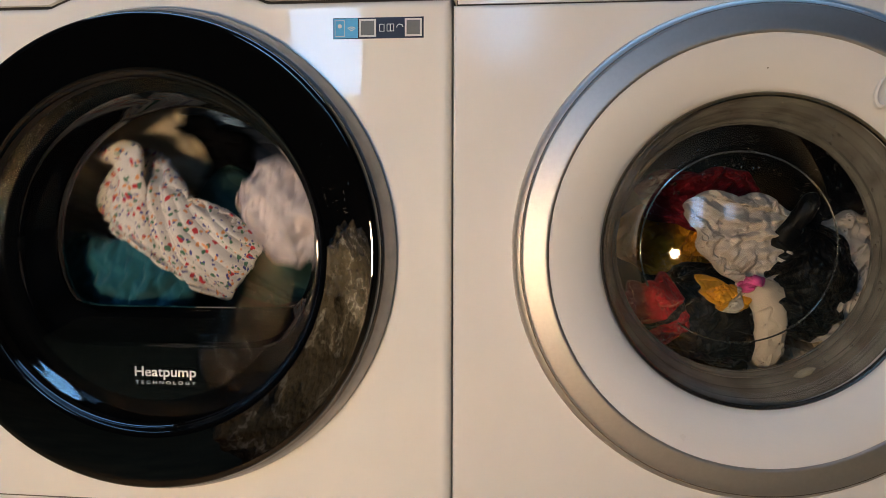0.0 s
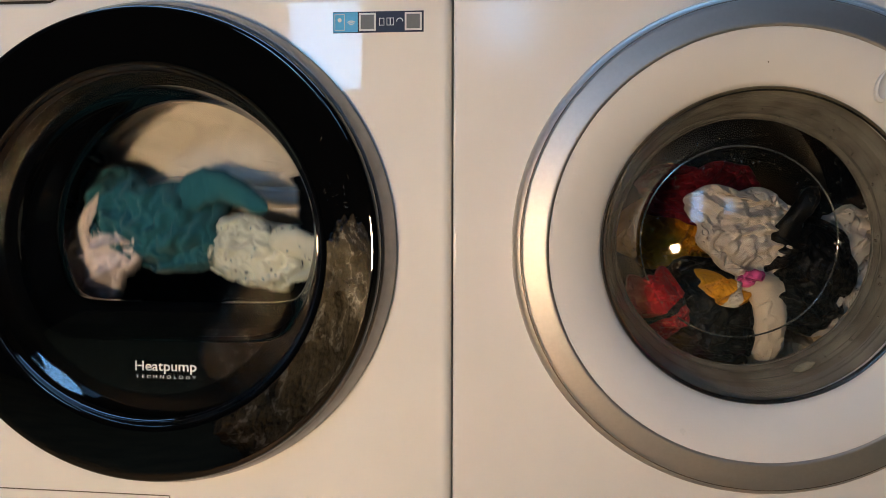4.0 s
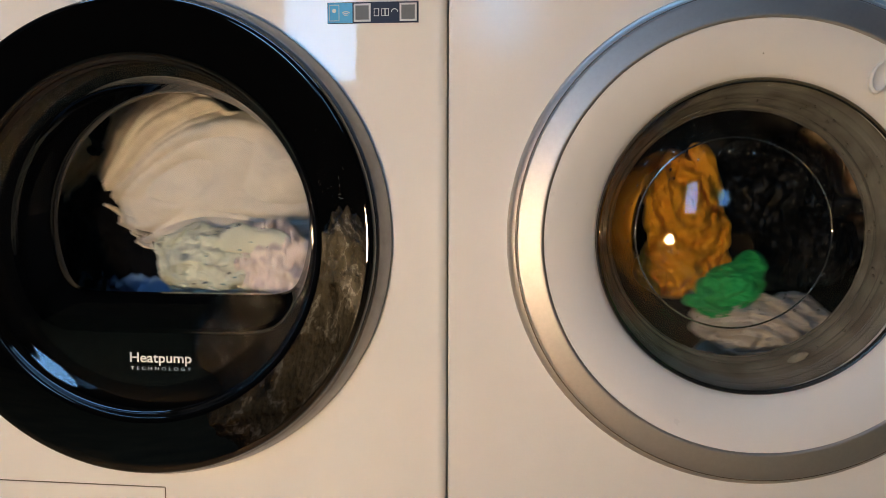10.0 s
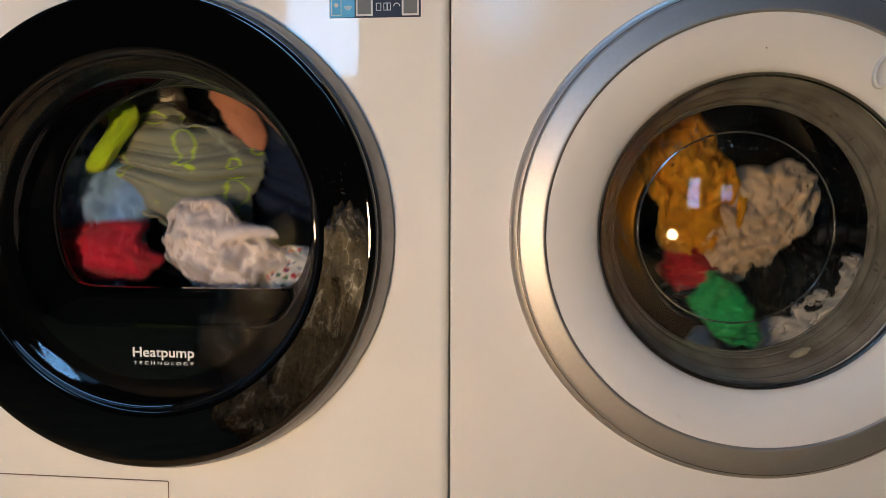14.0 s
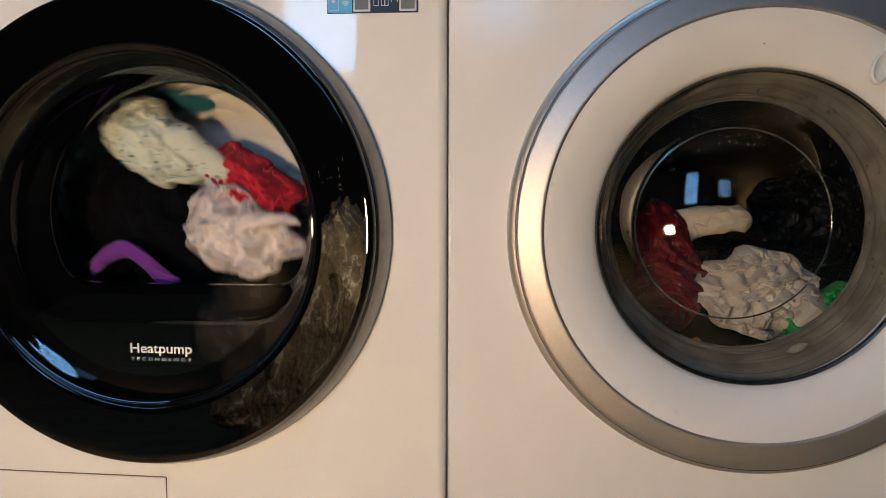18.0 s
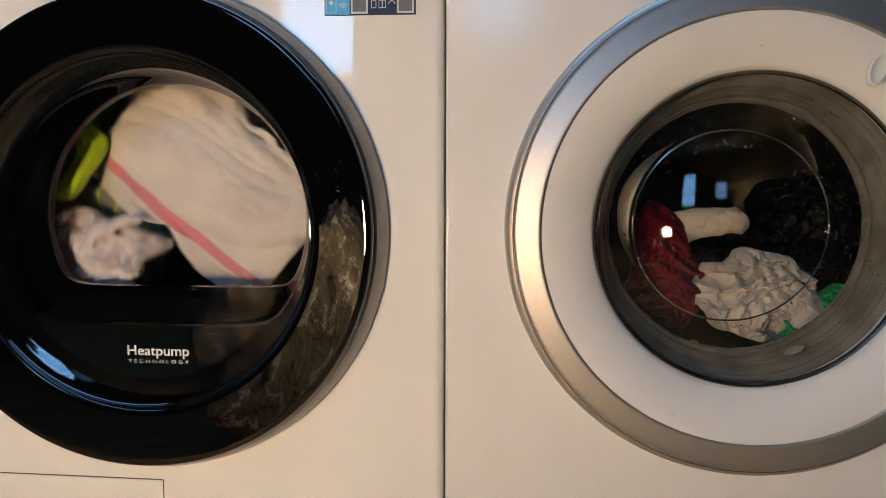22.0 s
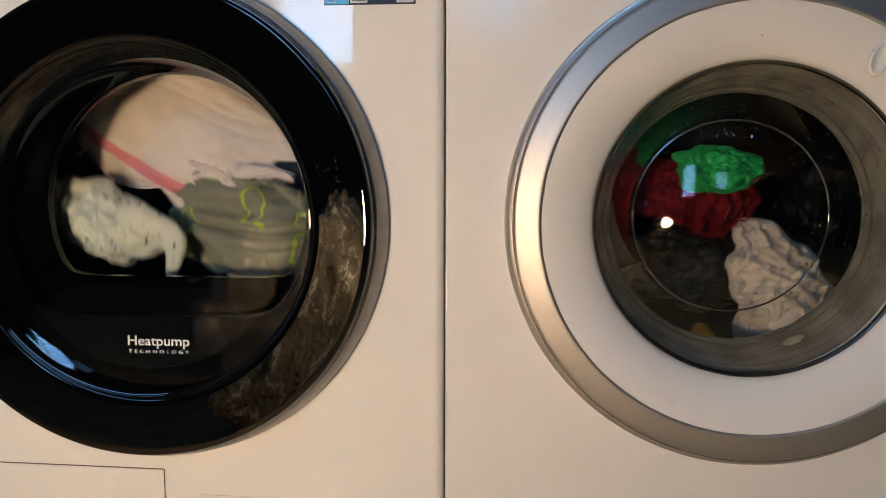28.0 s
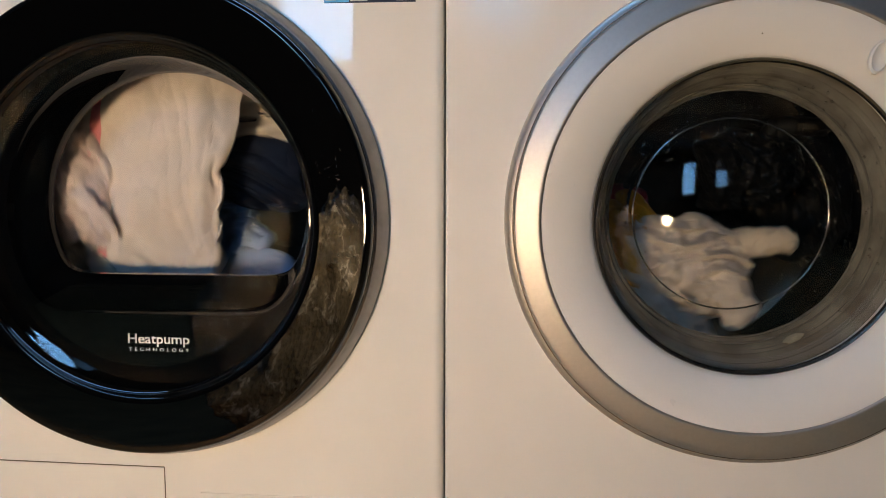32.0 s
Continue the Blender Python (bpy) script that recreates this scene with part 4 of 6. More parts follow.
w_tan = laundry("wet_tan_shirt", "wet tan shirt in the washing machine", "shirt", bundle_mesh(0.155, 0.100, 0.07, 35.1, 2.0, n=128, roll=0.011, pitch=86.0), WET_TAN, GW, False)
w_maroon = laundry("wet_maroon_top", "wet dark crimson top in the washing machine", "top", bundle_mesh(0.155, 0.095, 0.07, 37.7, 1.9, n=120, roll=0.011, pitch=88.0), WET_MAROON, GW, False)
w_cream = laundry("wet_stocking", "wet cream stocking twisted in the washing machine", "stocking", tube_mesh(0.100, 0.022, 0.018, 7.0, 0.6, 0.010), WET_CREAM, GW, None)

w_pink = laundry("wet_pink_sock", "small wet pink sock in the washing machine", "sock", bundle_mesh(0.032, 0.016, 0.02, 43.1, 1.5, n=28), WET_PINK, GW, False)
w_yellow = laundry("wet_yellow_sock", "wet yellow sock with a white toe in the washing machine", "sock", bundle_mesh(0.062, 0.032, 0.035, 45.7, 1.9, n=120, roll=0.011, pitch=88.0), WET_YELLOW, GW, False)

# crinkled plastic bag with painted glints, standing on the floor behind the camera
FILM, fnt, fb = shader("plastic_with_painted_glints")
fv = coords(fnt, (1.3, 1.0, 0.8))
crinkle = noise_of(fnt, fv, 10.0, 4, 0.62)
ridge = fnt.nodes.new("ShaderNodeMath")
ridge.operation = "SUBTRACT"
ridge.inputs[1].default_value = 0.5
fnt.links.new(crinkle, ridge.inputs[0])
fold = fnt.nodes.new("ShaderNodeMath")
fold.operation = "ABSOLUTE"
fnt.links.new(ridge.outputs[0], fold.inputs[0])
# highlights along the crinkles are painted as pale lines on a brown base
fnt.links.new(ramp(fnt, fold.outputs[0], [(0.0, (0.95, 0.93, 0.88)), (0.006, (0.85, 0.80, 0.72)), (0.014, (0.36, 0.31, 0.23)), (0.12, (0.20, 0.168, 0.118))]), fb.inputs["Base Color"])
fb.inputs["Roughness"].default_value = 0.25
bumped(fnt, fb, crinkle, 1.0, 0.03)
bag_rings = []
for j in range(1, 60):
    lat = math.pi * j / 60
    ring = []
    for i in range(96):
        lon = math.tau * i / 96
        d = Vector([math.copysign(abs(q) ** 0.6, q) for q in (math.sin(lat) * math.cos(lon), math.sin(lat) * math.sin(lon), math.cos(lat))])
        s = 1 + 0.18 * noise.noise(d * 1.7 + Vector((41, 0, 0))) + 0.09 * noise.noise(d * 3.6 + Vector((0, 41, 0)))
        p = Vector((d.x * 0.20, d.y * 0.13, d.z * 0.28)) * s
        if p.x > 0:
            p.x *= 1 - 0.85 * min(1, max(0, (p.z + 0.10) / 0.36))
        else:
            p.x *= 1 - 0.85 * min(1, max(0, (p.z + 0.14) / 0.30))
        if p.z > 0:
            p.z *= 0.62
        ring.append(p + d * 0.014 * (ridges(p.x + p.y, p.z, 41.0) - 0.4) * (1 - d.z * d.z))
    bag_rings.append(ring)
bag = tagged(mesh_object("plastic_bag", loft(bag_rings, True, True), FILM), "crinkled plastic bag standing on the floor", "plastic bag")
bag.location = (-0.560, -1.22, 0.272)


# ---- what moves ----
def tumble(cx, cz, turn, rows):
    """Rows of seconds, x, y, z, lean and roll; between rows a second apart the thing goes once round the drum."""
    keys = []
    for k, (t, x, y, z, lean, roll) in enumerate(rows):
        keys.append((t, pose(x, y, z, lean, roll, 0)))
        if k + 1 == len(rows):
            break
        t2, x2, y2, z2, lean2, roll2 = rows[k + 1]
        if t2 - t > 1.1 or t2 - t < 0.9 or (x, y, z) == (x2, y2, z2):
            continue
        way = turn if turn else (1 if t > 20 else -1)
        a, b = math.atan2(x - cx, z - cz), math.atan2(x2 - cx, z2 - cz)
        sweep = ((b - a) * way) % math.tau
        if sweep < 2.6:
            sweep += math.tau
        r, r2 = math.hypot(x - cx, z - cz), math.hypot(x2 - cx, z2 - cz)
        for f in (0.25, 0.5, 0.75):
            g = a + way * sweep * f
            m = 0.6 * math.sin(math.pi * f)
            rad = (r + (r2 - r) * f) * (1 - m) + 0.12 * m
            keys.append((t + f * (t2 - t), pose(cx + rad * math.sin(g), y + (y2 - y) * f + 0.05 * m, cz + rad * math.cos(g), lean + (lean2 - lean) * f + 14 * math.sin(6.28 * f + k), roll + (roll2 - roll) * f + way * 25 * math.sin(math.pi * f), 0)))
    return keys


def spin(cx, cz, spells):
    """A drum's turning: spells of start, end and degrees per second."""
    rows, angle, last = [(0.0, pose(cx, 0, cz))], 0.0, 0.0
    for t0, t1, speed in spells:
        if t0 > last:
            rows.append((t0, pose(cx, 0, cz, 0, angle, 0)))
        n = int(math.ceil((t1 - t0) / 0.2))
        for i in range(1, n + 1):
            rows.append((t0 + (t1 - t0) * i / n, pose(cx, 0, cz, 0, angle + speed * (t1 - t0) * i / n, 0)))
        angle += speed * (t1 - t0)
        last = t1
    if last < 32.0:
        rows.append((32.0, pose(cx, 0, cz, 0, angle, 0)))
    return rows


def motions():
    walk(dryer_drum, spin(DX, 0.47, DRYER_TURNS))
    walk(washer_drum, spin(WX, WZ, WASHER_TURNS))
    walk(black, tumble(DX, 0.47, 1, [
        (0, -0.378, 0.238, 0.567, 0, 0), (1, -0.323, 0.171, 0.603, 0, 0), (2, -0.271, 0.154, 0.488, 0, 0),
        (3, -0.393, 0.162, 0.560, 0, 0), (4, -0.474, 0.196, 0.581, 0, 0), (5, -0.366, 0.104, 0.560, 0, 0),
        (6, -0.416, 0.104, 0.447, 0, 0), (7, -0.422, 0.088, 0.463, 0, 0), (8, -0.406, 0.130, 0.475, 0, 0),
        (9, -0.381, 0.188, 0.470, 0, 0), (10, -0.469, 0.154, 0.469, 0, 0), (11, -0.478, 0.238, 0.430, 0, 0),
        (12, -0.460, 0.188, 0.471, 0, 0), (13, -0.407, 0.196, 0.579, 0, 0), (14, -0.265, 0.196, 0.584, 0, 0),
        (15, -0.317, 0.104, 0.491, 0, 20), (16, -0.396, 0.154, 0.522, 0, 0), (17, -0.427, 0.188, 0.489, 0, 40),
        (18, -0.386, 0.120, 0.480, 0, 20), (19, -0.360, 0.221, 0.566, 0, 0), (20, -0.314, 0.196, 0.458, 0, 0),
        (21, -0.420, 0.221, 0.560, 0, 0), (22, -0.448, 0.188, 0.414, 0, 0), (23, -0.320, 0.088, 0.599, 0, 0),
        (24, -0.366, 0.171, 0.558, 0, 0), (25, -0.368, 0.188, 0.512, 0, 0), (26, -0.274, 0.171, 0.454, 0, 0),
        (27, -0.406, 0.188, 0.507, 0, 0), (28, -0.420, 0.171, 0.510, 0, 0), (29, -0.302, 0.204, 0.444, 0, 0),
        (30, -0.402, 0.204, 0.603, 0, 0), (31, -0.476, 0.171, 0.437, 0, 0), (32, -0.267, 0.221, 0.560, 0, 0),
    ]))
    walk(black2, tumble(DX, 0.47, 1, [
        (0, -0.412, 0.332, 0.257, 78, 5), (1, -0.360, 0.277, 0.245, 78, -10), (2, -0.336, 0.339, 0.272, 78, 9),
        (3, -0.372, 0.116, 0.567, 0, 0), (4, -0.407, 0.374, 0.271, 78, -4), (5, -0.292, 0.088, 0.541, 0, 0),
        (6, -0.246, 0.171, 0.566, 0, 0), (7, -0.336, 0.339, 0.272, 78, 9), (8, -0.235, 0.171, 0.586, 0, 0),
        (9, -0.407, 0.374, 0.271, 78, -4), (10, -0.444, 0.171, 0.619, 0, 0), (11, -0.360, 0.277, 0.245, 78, -10),
        (12, -0.336, 0.339, 0.272, 78, 9), (13, -0.218, 0.262, 0.245, 78, 2), (14, -0.368, 0.154, 0.463, 0, 0),
        (15, -0.412, 0.332, 0.257, 78, 5), (16, -0.360, 0.277, 0.245, 78, -10), (17, -0.336, 0.339, 0.272, 78, 9),
        (18, -0.351, 0.188, 0.434, 0, 0), (19, -0.407, 0.374, 0.271, 78, -4), (20, -0.412, 0.332, 0.257, 78, 5),
        (21, -0.360, 0.277, 0.245, 78, -10), (22, -0.336, 0.339, 0.272, 78, 9), (23, -0.218, 0.262, 0.245, 78, 2),
        (24, -0.407, 0.374, 0.271, 78, -4), (25, -0.423, 0.171, 0.441, 0, 0), (26, -0.360, 0.277, 0.245, 78, -10),
        (27, -0.336, 0.339, 0.272, 78, 9), (28, -0.378, 0.188, 0.430, 0, 0), (29, -0.407, 0.374, 0.271, 78, -4),
        (30, -0.412, 0.332, 0.257, 78, 5), (31, -0.360, 0.277, 0.245, 78, -10), (32, -0.432, 0.204, 0.434, 0, 0),
    ]))
    walk(blue, tumble(DX, 0.47, 1, [
        (0, -0.380, 0.271, 0.596, 0, 20), (1, -0.218, 0.314, 0.285, 78, -7), (2, -0.421, 0.332, 0.240, 78, 3),
        (3, -0.398, 0.204, 0.406, 0, 0), (4, -0.329, 0.240, 0.244, 78, 0), (5, -0.316, 0.330, 0.279, 78, -12),
        (6, -0.218, 0.314, 0.285, 78, -7), (7, -0.421, 0.332, 0.240, 78, 3), (8, -0.234, 0.183, 0.272, 78, -3),
        (9, -0.294, 0.078, 0.435, 0, 0), (10, -0.435, 0.171, 0.410, 0, 0), (11, -0.338, 0.154, 0.391, 0, 0),
        (12, -0.221, 0.078, 0.449, 0, 10), (13, -0.352, 0.070, 0.484, 0, 10), (14, -0.445, 0.112, 0.518, 0, 60),
        (15, -0.316, 0.330, 0.279, 78, -12), (16, -0.218, 0.314, 0.285, 78, -7), (17, -0.421, 0.332, 0.240, 78, 3),
        (18, -0.495, 0.154, 0.528, 0, 80), (19, -0.392, 0.078, 0.553, 0, -25), (20, -0.379, 0.078, 0.521, 0, 5),
        (21, -0.356, 0.078, 0.467, 0, 15), (22, -0.421, 0.332, 0.240, 78, 3), (23, -0.226, 0.188, 0.567, 0, 60),
        (24, -0.250, 0.204, 0.420, 0, 0), (25, -0.316, 0.330, 0.279, 78, -12), (26, -0.298, 0.112, 0.538, 0, 20),
        (27, -0.290, 0.096, 0.542, 0, 60), (28, -0.235, 0.183, 0.272, 78, -3), (29, -0.330, 0.096, 0.500, 0, 60),
        (30, -0.400, 0.112, 0.432, 0, 15), (31, -0.226, 0.130, 0.433, 0, 0), (32, -0.316, 0.171, 0.424, 0, 0),
    ]))
    walk(cord, tumble(DX, 0.47, 1, [
        (0, -0.410, 0.224, 0.271, 78, -11), (1, -0.369, 0.371, 0.274, 78, 12), (2, -0.360, 0.170, 0.269, 78, -11),
        (3, -0.267, 0.170, 0.252, 78, 3), (4, -0.238, 0.200, 0.279, 78, -0), (5, -0.410, 0.224, 0.271, 78, -11),
        (6, -0.369, 0.371, 0.274, 78, 12), (7, -0.379, 0.062, 0.523, 0, 0), (8, -0.267, 0.170, 0.252, 78, 3),
        (9, -0.238, 0.200, 0.279, 78, -0), (10, -0.410, 0.224, 0.271, 78, -11), (11, -0.369, 0.371, 0.274, 78, 12),
        (12, -0.360, 0.170, 0.269, 78, -11), (13, -0.408, 0.062, 0.470, 0, 0), (14, -0.238, 0.200, 0.279, 78, -0),
        (15, -0.410, 0.224, 0.271, 78, -11), (16, -0.369, 0.371, 0.274, 78, 12), (17, -0.360, 0.170, 0.269, 78, -11),
        (18, -0.267, 0.170, 0.252, 78, 3), (19, -0.238, 0.200, 0.279, 78, -0), (20, -0.410, 0.224, 0.271, 78, -11),
        (21, -0.369, 0.371, 0.274, 78, 12), (22, -0.360, 0.170, 0.269, 78, -11), (23, -0.267, 0.170, 0.252, 78, 3),
        (24, -0.238, 0.200, 0.279, 78, -0), (25, -0.410, 0.224, 0.271, 78, -11), (26, -0.369, 0.371, 0.274, 78, 12),
        (27, -0.360, 0.170, 0.269, 78, -11), (28, -0.267, 0.170, 0.252, 78, 3), (29, -0.238, 0.200, 0.279, 78, -0),
        (30, -0.410, 0.224, 0.271, 78, -11), (31, -0.369, 0.371, 0.274, 78, 12), (32, -0.360, 0.170, 0.269, 78, -11),
    ]))
    walk(cream, tumble(DX, 0.47, 1, [
        (0, -0.266, 0.283, 0.241, 78, -2), (1, -0.382, 0.171, 0.576, 0, 40), (2, -0.347, 0.120, 0.572, 0, 35),
        (3, -0.291, 0.138, 0.588, 0, 20), (4, -0.339, 0.154, 0.599, 0, 20), (5, -0.235, 0.138, 0.506, 0, 70),
        (6, -0.278, 0.112, 0.565, 0, 68), (7, -0.259, 0.163, 0.533, 0, 76), (8, -0.312, 0.130, 0.562, 0, 62),
        (9, -0.323, 0.157, 0.571, 0, 25), (10, -0.292, 0.112, 0.540, 0, 15), (11, -0.352, 0.105, 0.520, 0, 8),
        (12, -0.368, 0.170, 0.573, 0, -10), (13, -0.254, 0.171, 0.528, 0, 70), (14, -0.359, 0.170, 0.264, 78, -9),
        (15, -0.266, 0.283, 0.241, 78, -2), (16, -0.346, 0.349, 0.282, 78, 5), (17, -0.441, 0.221, 0.595, 0, 0),
        (18, -0.277, 0.154, 0.588, 0, 30), (19, -0.511, 0.204, 0.448, 0, 80), (20, -0.266, 0.283, 0.241, 78, -2),
        (21, -0.346, 0.349, 0.282, 78, 5), (22, -0.343, 0.188, 0.610, 0, 0), (23, -0.342, 0.259, 0.260, 78, -10),
        (24, -0.359, 0.170, 0.264, 78, -9), (25, -0.267, 0.283, 0.241, 78, -2), (26, -0.346, 0.349, 0.282, 78, 5),
        (27, -0.423, 0.154, 0.578, 0, -20), (28, -0.313, 0.204, 0.591, 0, 0), (29, -0.409, 0.154, 0.559, 0, -25),
        (30, -0.264, 0.154, 0.564, 0, 30), (31, -0.259, 0.154, 0.531, 0, 30), (32, -0.334, 0.171, 0.618, 0, 0),
    ]))
    walk(cream2, tumble(DX, 0.47, 1, [
        (0, -0.455, 0.154, 0.593, 0, -20), (1, -0.452, 0.138, 0.573, 0, -30), (2, -0.495, 0.204, 0.631, 0, 0),
        (3, -0.495, 0.154, 0.567, 0, 0), (4, -0.291, 0.175, 0.279, 78, 10), (5, -0.320, 0.228, 0.247, 78, -5),
        (6, -0.444, 0.171, 0.602, 0, 0), (7, -0.462, 0.130, 0.545, 0, 70), (8, -0.424, 0.130, 0.611, 0, -20),
        (9, -0.418, 0.088, 0.532, 0, 80), (10, -0.481, 0.171, 0.540, 0, 70), (11, -0.262, 0.120, 0.560, 0, 0),
        (12, -0.412, 0.374, 0.259, 78, -6), (13, -0.453, 0.154, 0.588, 0, 60), (14, -0.387, 0.154, 0.568, 0, 40),
        (15, -0.320, 0.228, 0.247, 78, -5), (16, -0.386, 0.171, 0.621, 0, 0), (17, -0.367, 0.104, 0.560, 0, 40),
        (18, -0.368, 0.167, 0.249, 78, -8), (19, -0.266, 0.088, 0.491, 0, 35), (20, -0.320, 0.228, 0.247, 78, -5),
        (21, -0.416, 0.171, 0.621, 0, 0), (22, -0.412, 0.374, 0.259, 78, -6), (23, -0.368, 0.167, 0.249, 78, -8),
        (24, -0.397, 0.154, 0.613, 0, -20), (25, -0.399, 0.130, 0.569, 0, 60), (26, -0.211, 0.281, 0.249, 78, -10),
        (27, -0.412, 0.374, 0.259, 78, -6), (28, -0.368, 0.167, 0.249, 78, -8), (29, -0.291, 0.175, 0.279, 78, 10),
        (30, -0.320, 0.228, 0.247, 78, -5), (31, -0.383, 0.138, 0.468, 0, 0), (32, -0.428, 0.120, 0.577, 0, 60),
    ]))
    walk(floral, tumble(DX, 0.47, 1, [
        (0, -0.330, 0.070, 0.504, 0, 35), (1, -0.278, 0.088, 0.456, 0, 68), (2, -0.416, 0.268, 0.277, 78, -2),
        (3, -0.403, 0.311, 0.262, 78, -3), (4, -0.365, 0.301, 0.266, 78, 7), (5, -0.350, 0.369, 0.272, 78, 2),
        (6, -0.235, 0.166, 0.246, 78, 3), (7, -0.416, 0.268, 0.277, 78, -2), (8, -0.403, 0.311, 0.262, 78, -3),
        (9, -0.365, 0.301, 0.266, 78, 7), (10, -0.350, 0.369, 0.272, 78, 2), (11, -0.236, 0.166, 0.246, 78, 3),
        (12, -0.416, 0.268, 0.277, 78, -2), (13, -0.403, 0.311, 0.262, 78, -3), (14, -0.221, 0.096, 0.417, 0, 15),
        (15, -0.350, 0.369, 0.272, 78, 2), (16, -0.236, 0.166, 0.246, 78, 3), (17, -0.416, 0.268, 0.277, 78, -2),
        (18, -0.403, 0.311, 0.262, 78, -3), (19, -0.365, 0.301, 0.266, 78, 7), (20, -0.350, 0.369, 0.272, 78, 2),
        (21, -0.236, 0.166, 0.246, 78, 3), (22, -0.416, 0.268, 0.277, 78, -2), (23, -0.403, 0.311, 0.262, 78, -3),
        (24, -0.365, 0.301, 0.266, 78, 7), (25, -0.436, 0.088, 0.514, 0, 78), (26, -0.236, 0.166, 0.246, 78, 3),
        (27, -0.416, 0.268, 0.277, 78, -2), (28, -0.404, 0.311, 0.262, 78, -3), (29, -0.414, 0.078, 0.448, 0, 20),
        (30, -0.350, 0.369, 0.272, 78, 2), (31, -0.236, 0.166, 0.246, 78, 3), (32, -0.416, 0.268, 0.277, 78, -2),
    ]))
    walk(green, tumble(DX, 0.47, 1, [
        (0, -0.257, 0.154, 0.482, 0, 20), (1, -0.330, 0.255, 0.554, 0, 0), (2, -0.269, 0.238, 0.573, 0, 0),
        (3, -0.313, 0.263, 0.260, 78, -8), (4, -0.310, 0.216, 0.248, 78, -10), (5, -0.402, 0.238, 0.563, 0, 0),
        (6, -0.262, 0.154, 0.461, 0, 0), (7, -0.403, 0.154, 0.584, 0, 0), (8, -0.478, 0.238, 0.536, 0, 0),
        (9, -0.310, 0.216, 0.248, 78, -10), (10, -0.352, 0.214, 0.281, 78, 9), (11, -0.216, 0.195, 0.278, 78, -10),
        (12, -0.364, 0.338, 0.253, 78, 7), (13, -0.313, 0.263, 0.260, 78, -8), (14, -0.310, 0.216, 0.248, 78, -10),
        (15, -0.352, 0.214, 0.281, 78, 9), (16, -0.319, 0.238, 0.520, 0, 0), (17, -0.364, 0.338, 0.253, 78, 7),
        (18, -0.356, 0.221, 0.558, 0, 0), (19, -0.407, 0.171, 0.472, 0, 0), (20, -0.319, 0.154, 0.560, 0, 20),
        (21, -0.349, 0.196, 0.530, 0, 0), (22, -0.364, 0.338, 0.253, 78, 7), (23, -0.430, 0.171, 0.617, 0, 0),
        (24, -0.346, 0.188, 0.508, 0, 0), (25, -0.352, 0.214, 0.281, 78, 9), (26, -0.216, 0.195, 0.278, 78, -10),
        (27, -0.364, 0.338, 0.253, 78, 7), (28, -0.313, 0.263, 0.260, 78, -8), (29, -0.311, 0.216, 0.248, 78, -10),
        (30, -0.352, 0.214, 0.281, 78, 9), (31, -0.216, 0.195, 0.278, 78, -10), (32, -0.364, 0.338, 0.253, 78, 7),
    ]))
    walk(lime, tumble(DX, 0.47, 1, [
        (0, -0.207, 0.233, 0.269, 78, -7), (1, -0.384, 0.189, 0.253, 78, 4), (2, -0.361, 0.340, 0.252, 78, -7),
        (3, -0.374, 0.206, 0.243, 78, 6), (4, -0.384, 0.360, 0.276, 78, 10), (5, -0.207, 0.233, 0.269, 78, -7),
        (6, -0.384, 0.189, 0.253, 78, 4), (7, -0.361, 0.340, 0.252, 78, -7), (8, -0.375, 0.206, 0.243, 78, 6),
        (9, -0.384, 0.360, 0.276, 78, 10), (10, -0.207, 0.233, 0.269, 78, -7), (11, -0.384, 0.189, 0.253, 78, 4),
        (12, -0.361, 0.340, 0.252, 78, -7), (13, -0.200, 0.130, 0.447, 0, 0), (14, -0.415, 0.088, 0.593, 0, 80),
        (15, -0.207, 0.233, 0.269, 78, -7), (16, -0.384, 0.189, 0.253, 78, 4), (17, -0.361, 0.340, 0.252, 78, -7),
        (18, -0.375, 0.206, 0.243, 78, 6), (19, -0.384, 0.360, 0.276, 78, 10), (20, -0.207, 0.233, 0.269, 78, -7),
        (21, -0.384, 0.189, 0.253, 78, 4), (22, -0.447, 0.088, 0.558, 0, 80), (23, -0.444, 0.070, 0.486, 0, 75),
        (24, -0.384, 0.360, 0.276, 78, 10), (25, -0.207, 0.233, 0.269, 78, -7), (26, -0.384, 0.189, 0.253, 78, 4),
        (27, -0.361, 0.340, 0.252, 78, -7), (28, -0.375, 0.206, 0.243, 78, 6), (29, -0.384, 0.360, 0.276, 78, 10),
        (30, -0.207, 0.233, 0.269, 78, -7), (31, -0.384, 0.189, 0.253, 78, 4), (32, -0.361, 0.340, 0.252, 78, -7),
    ]))
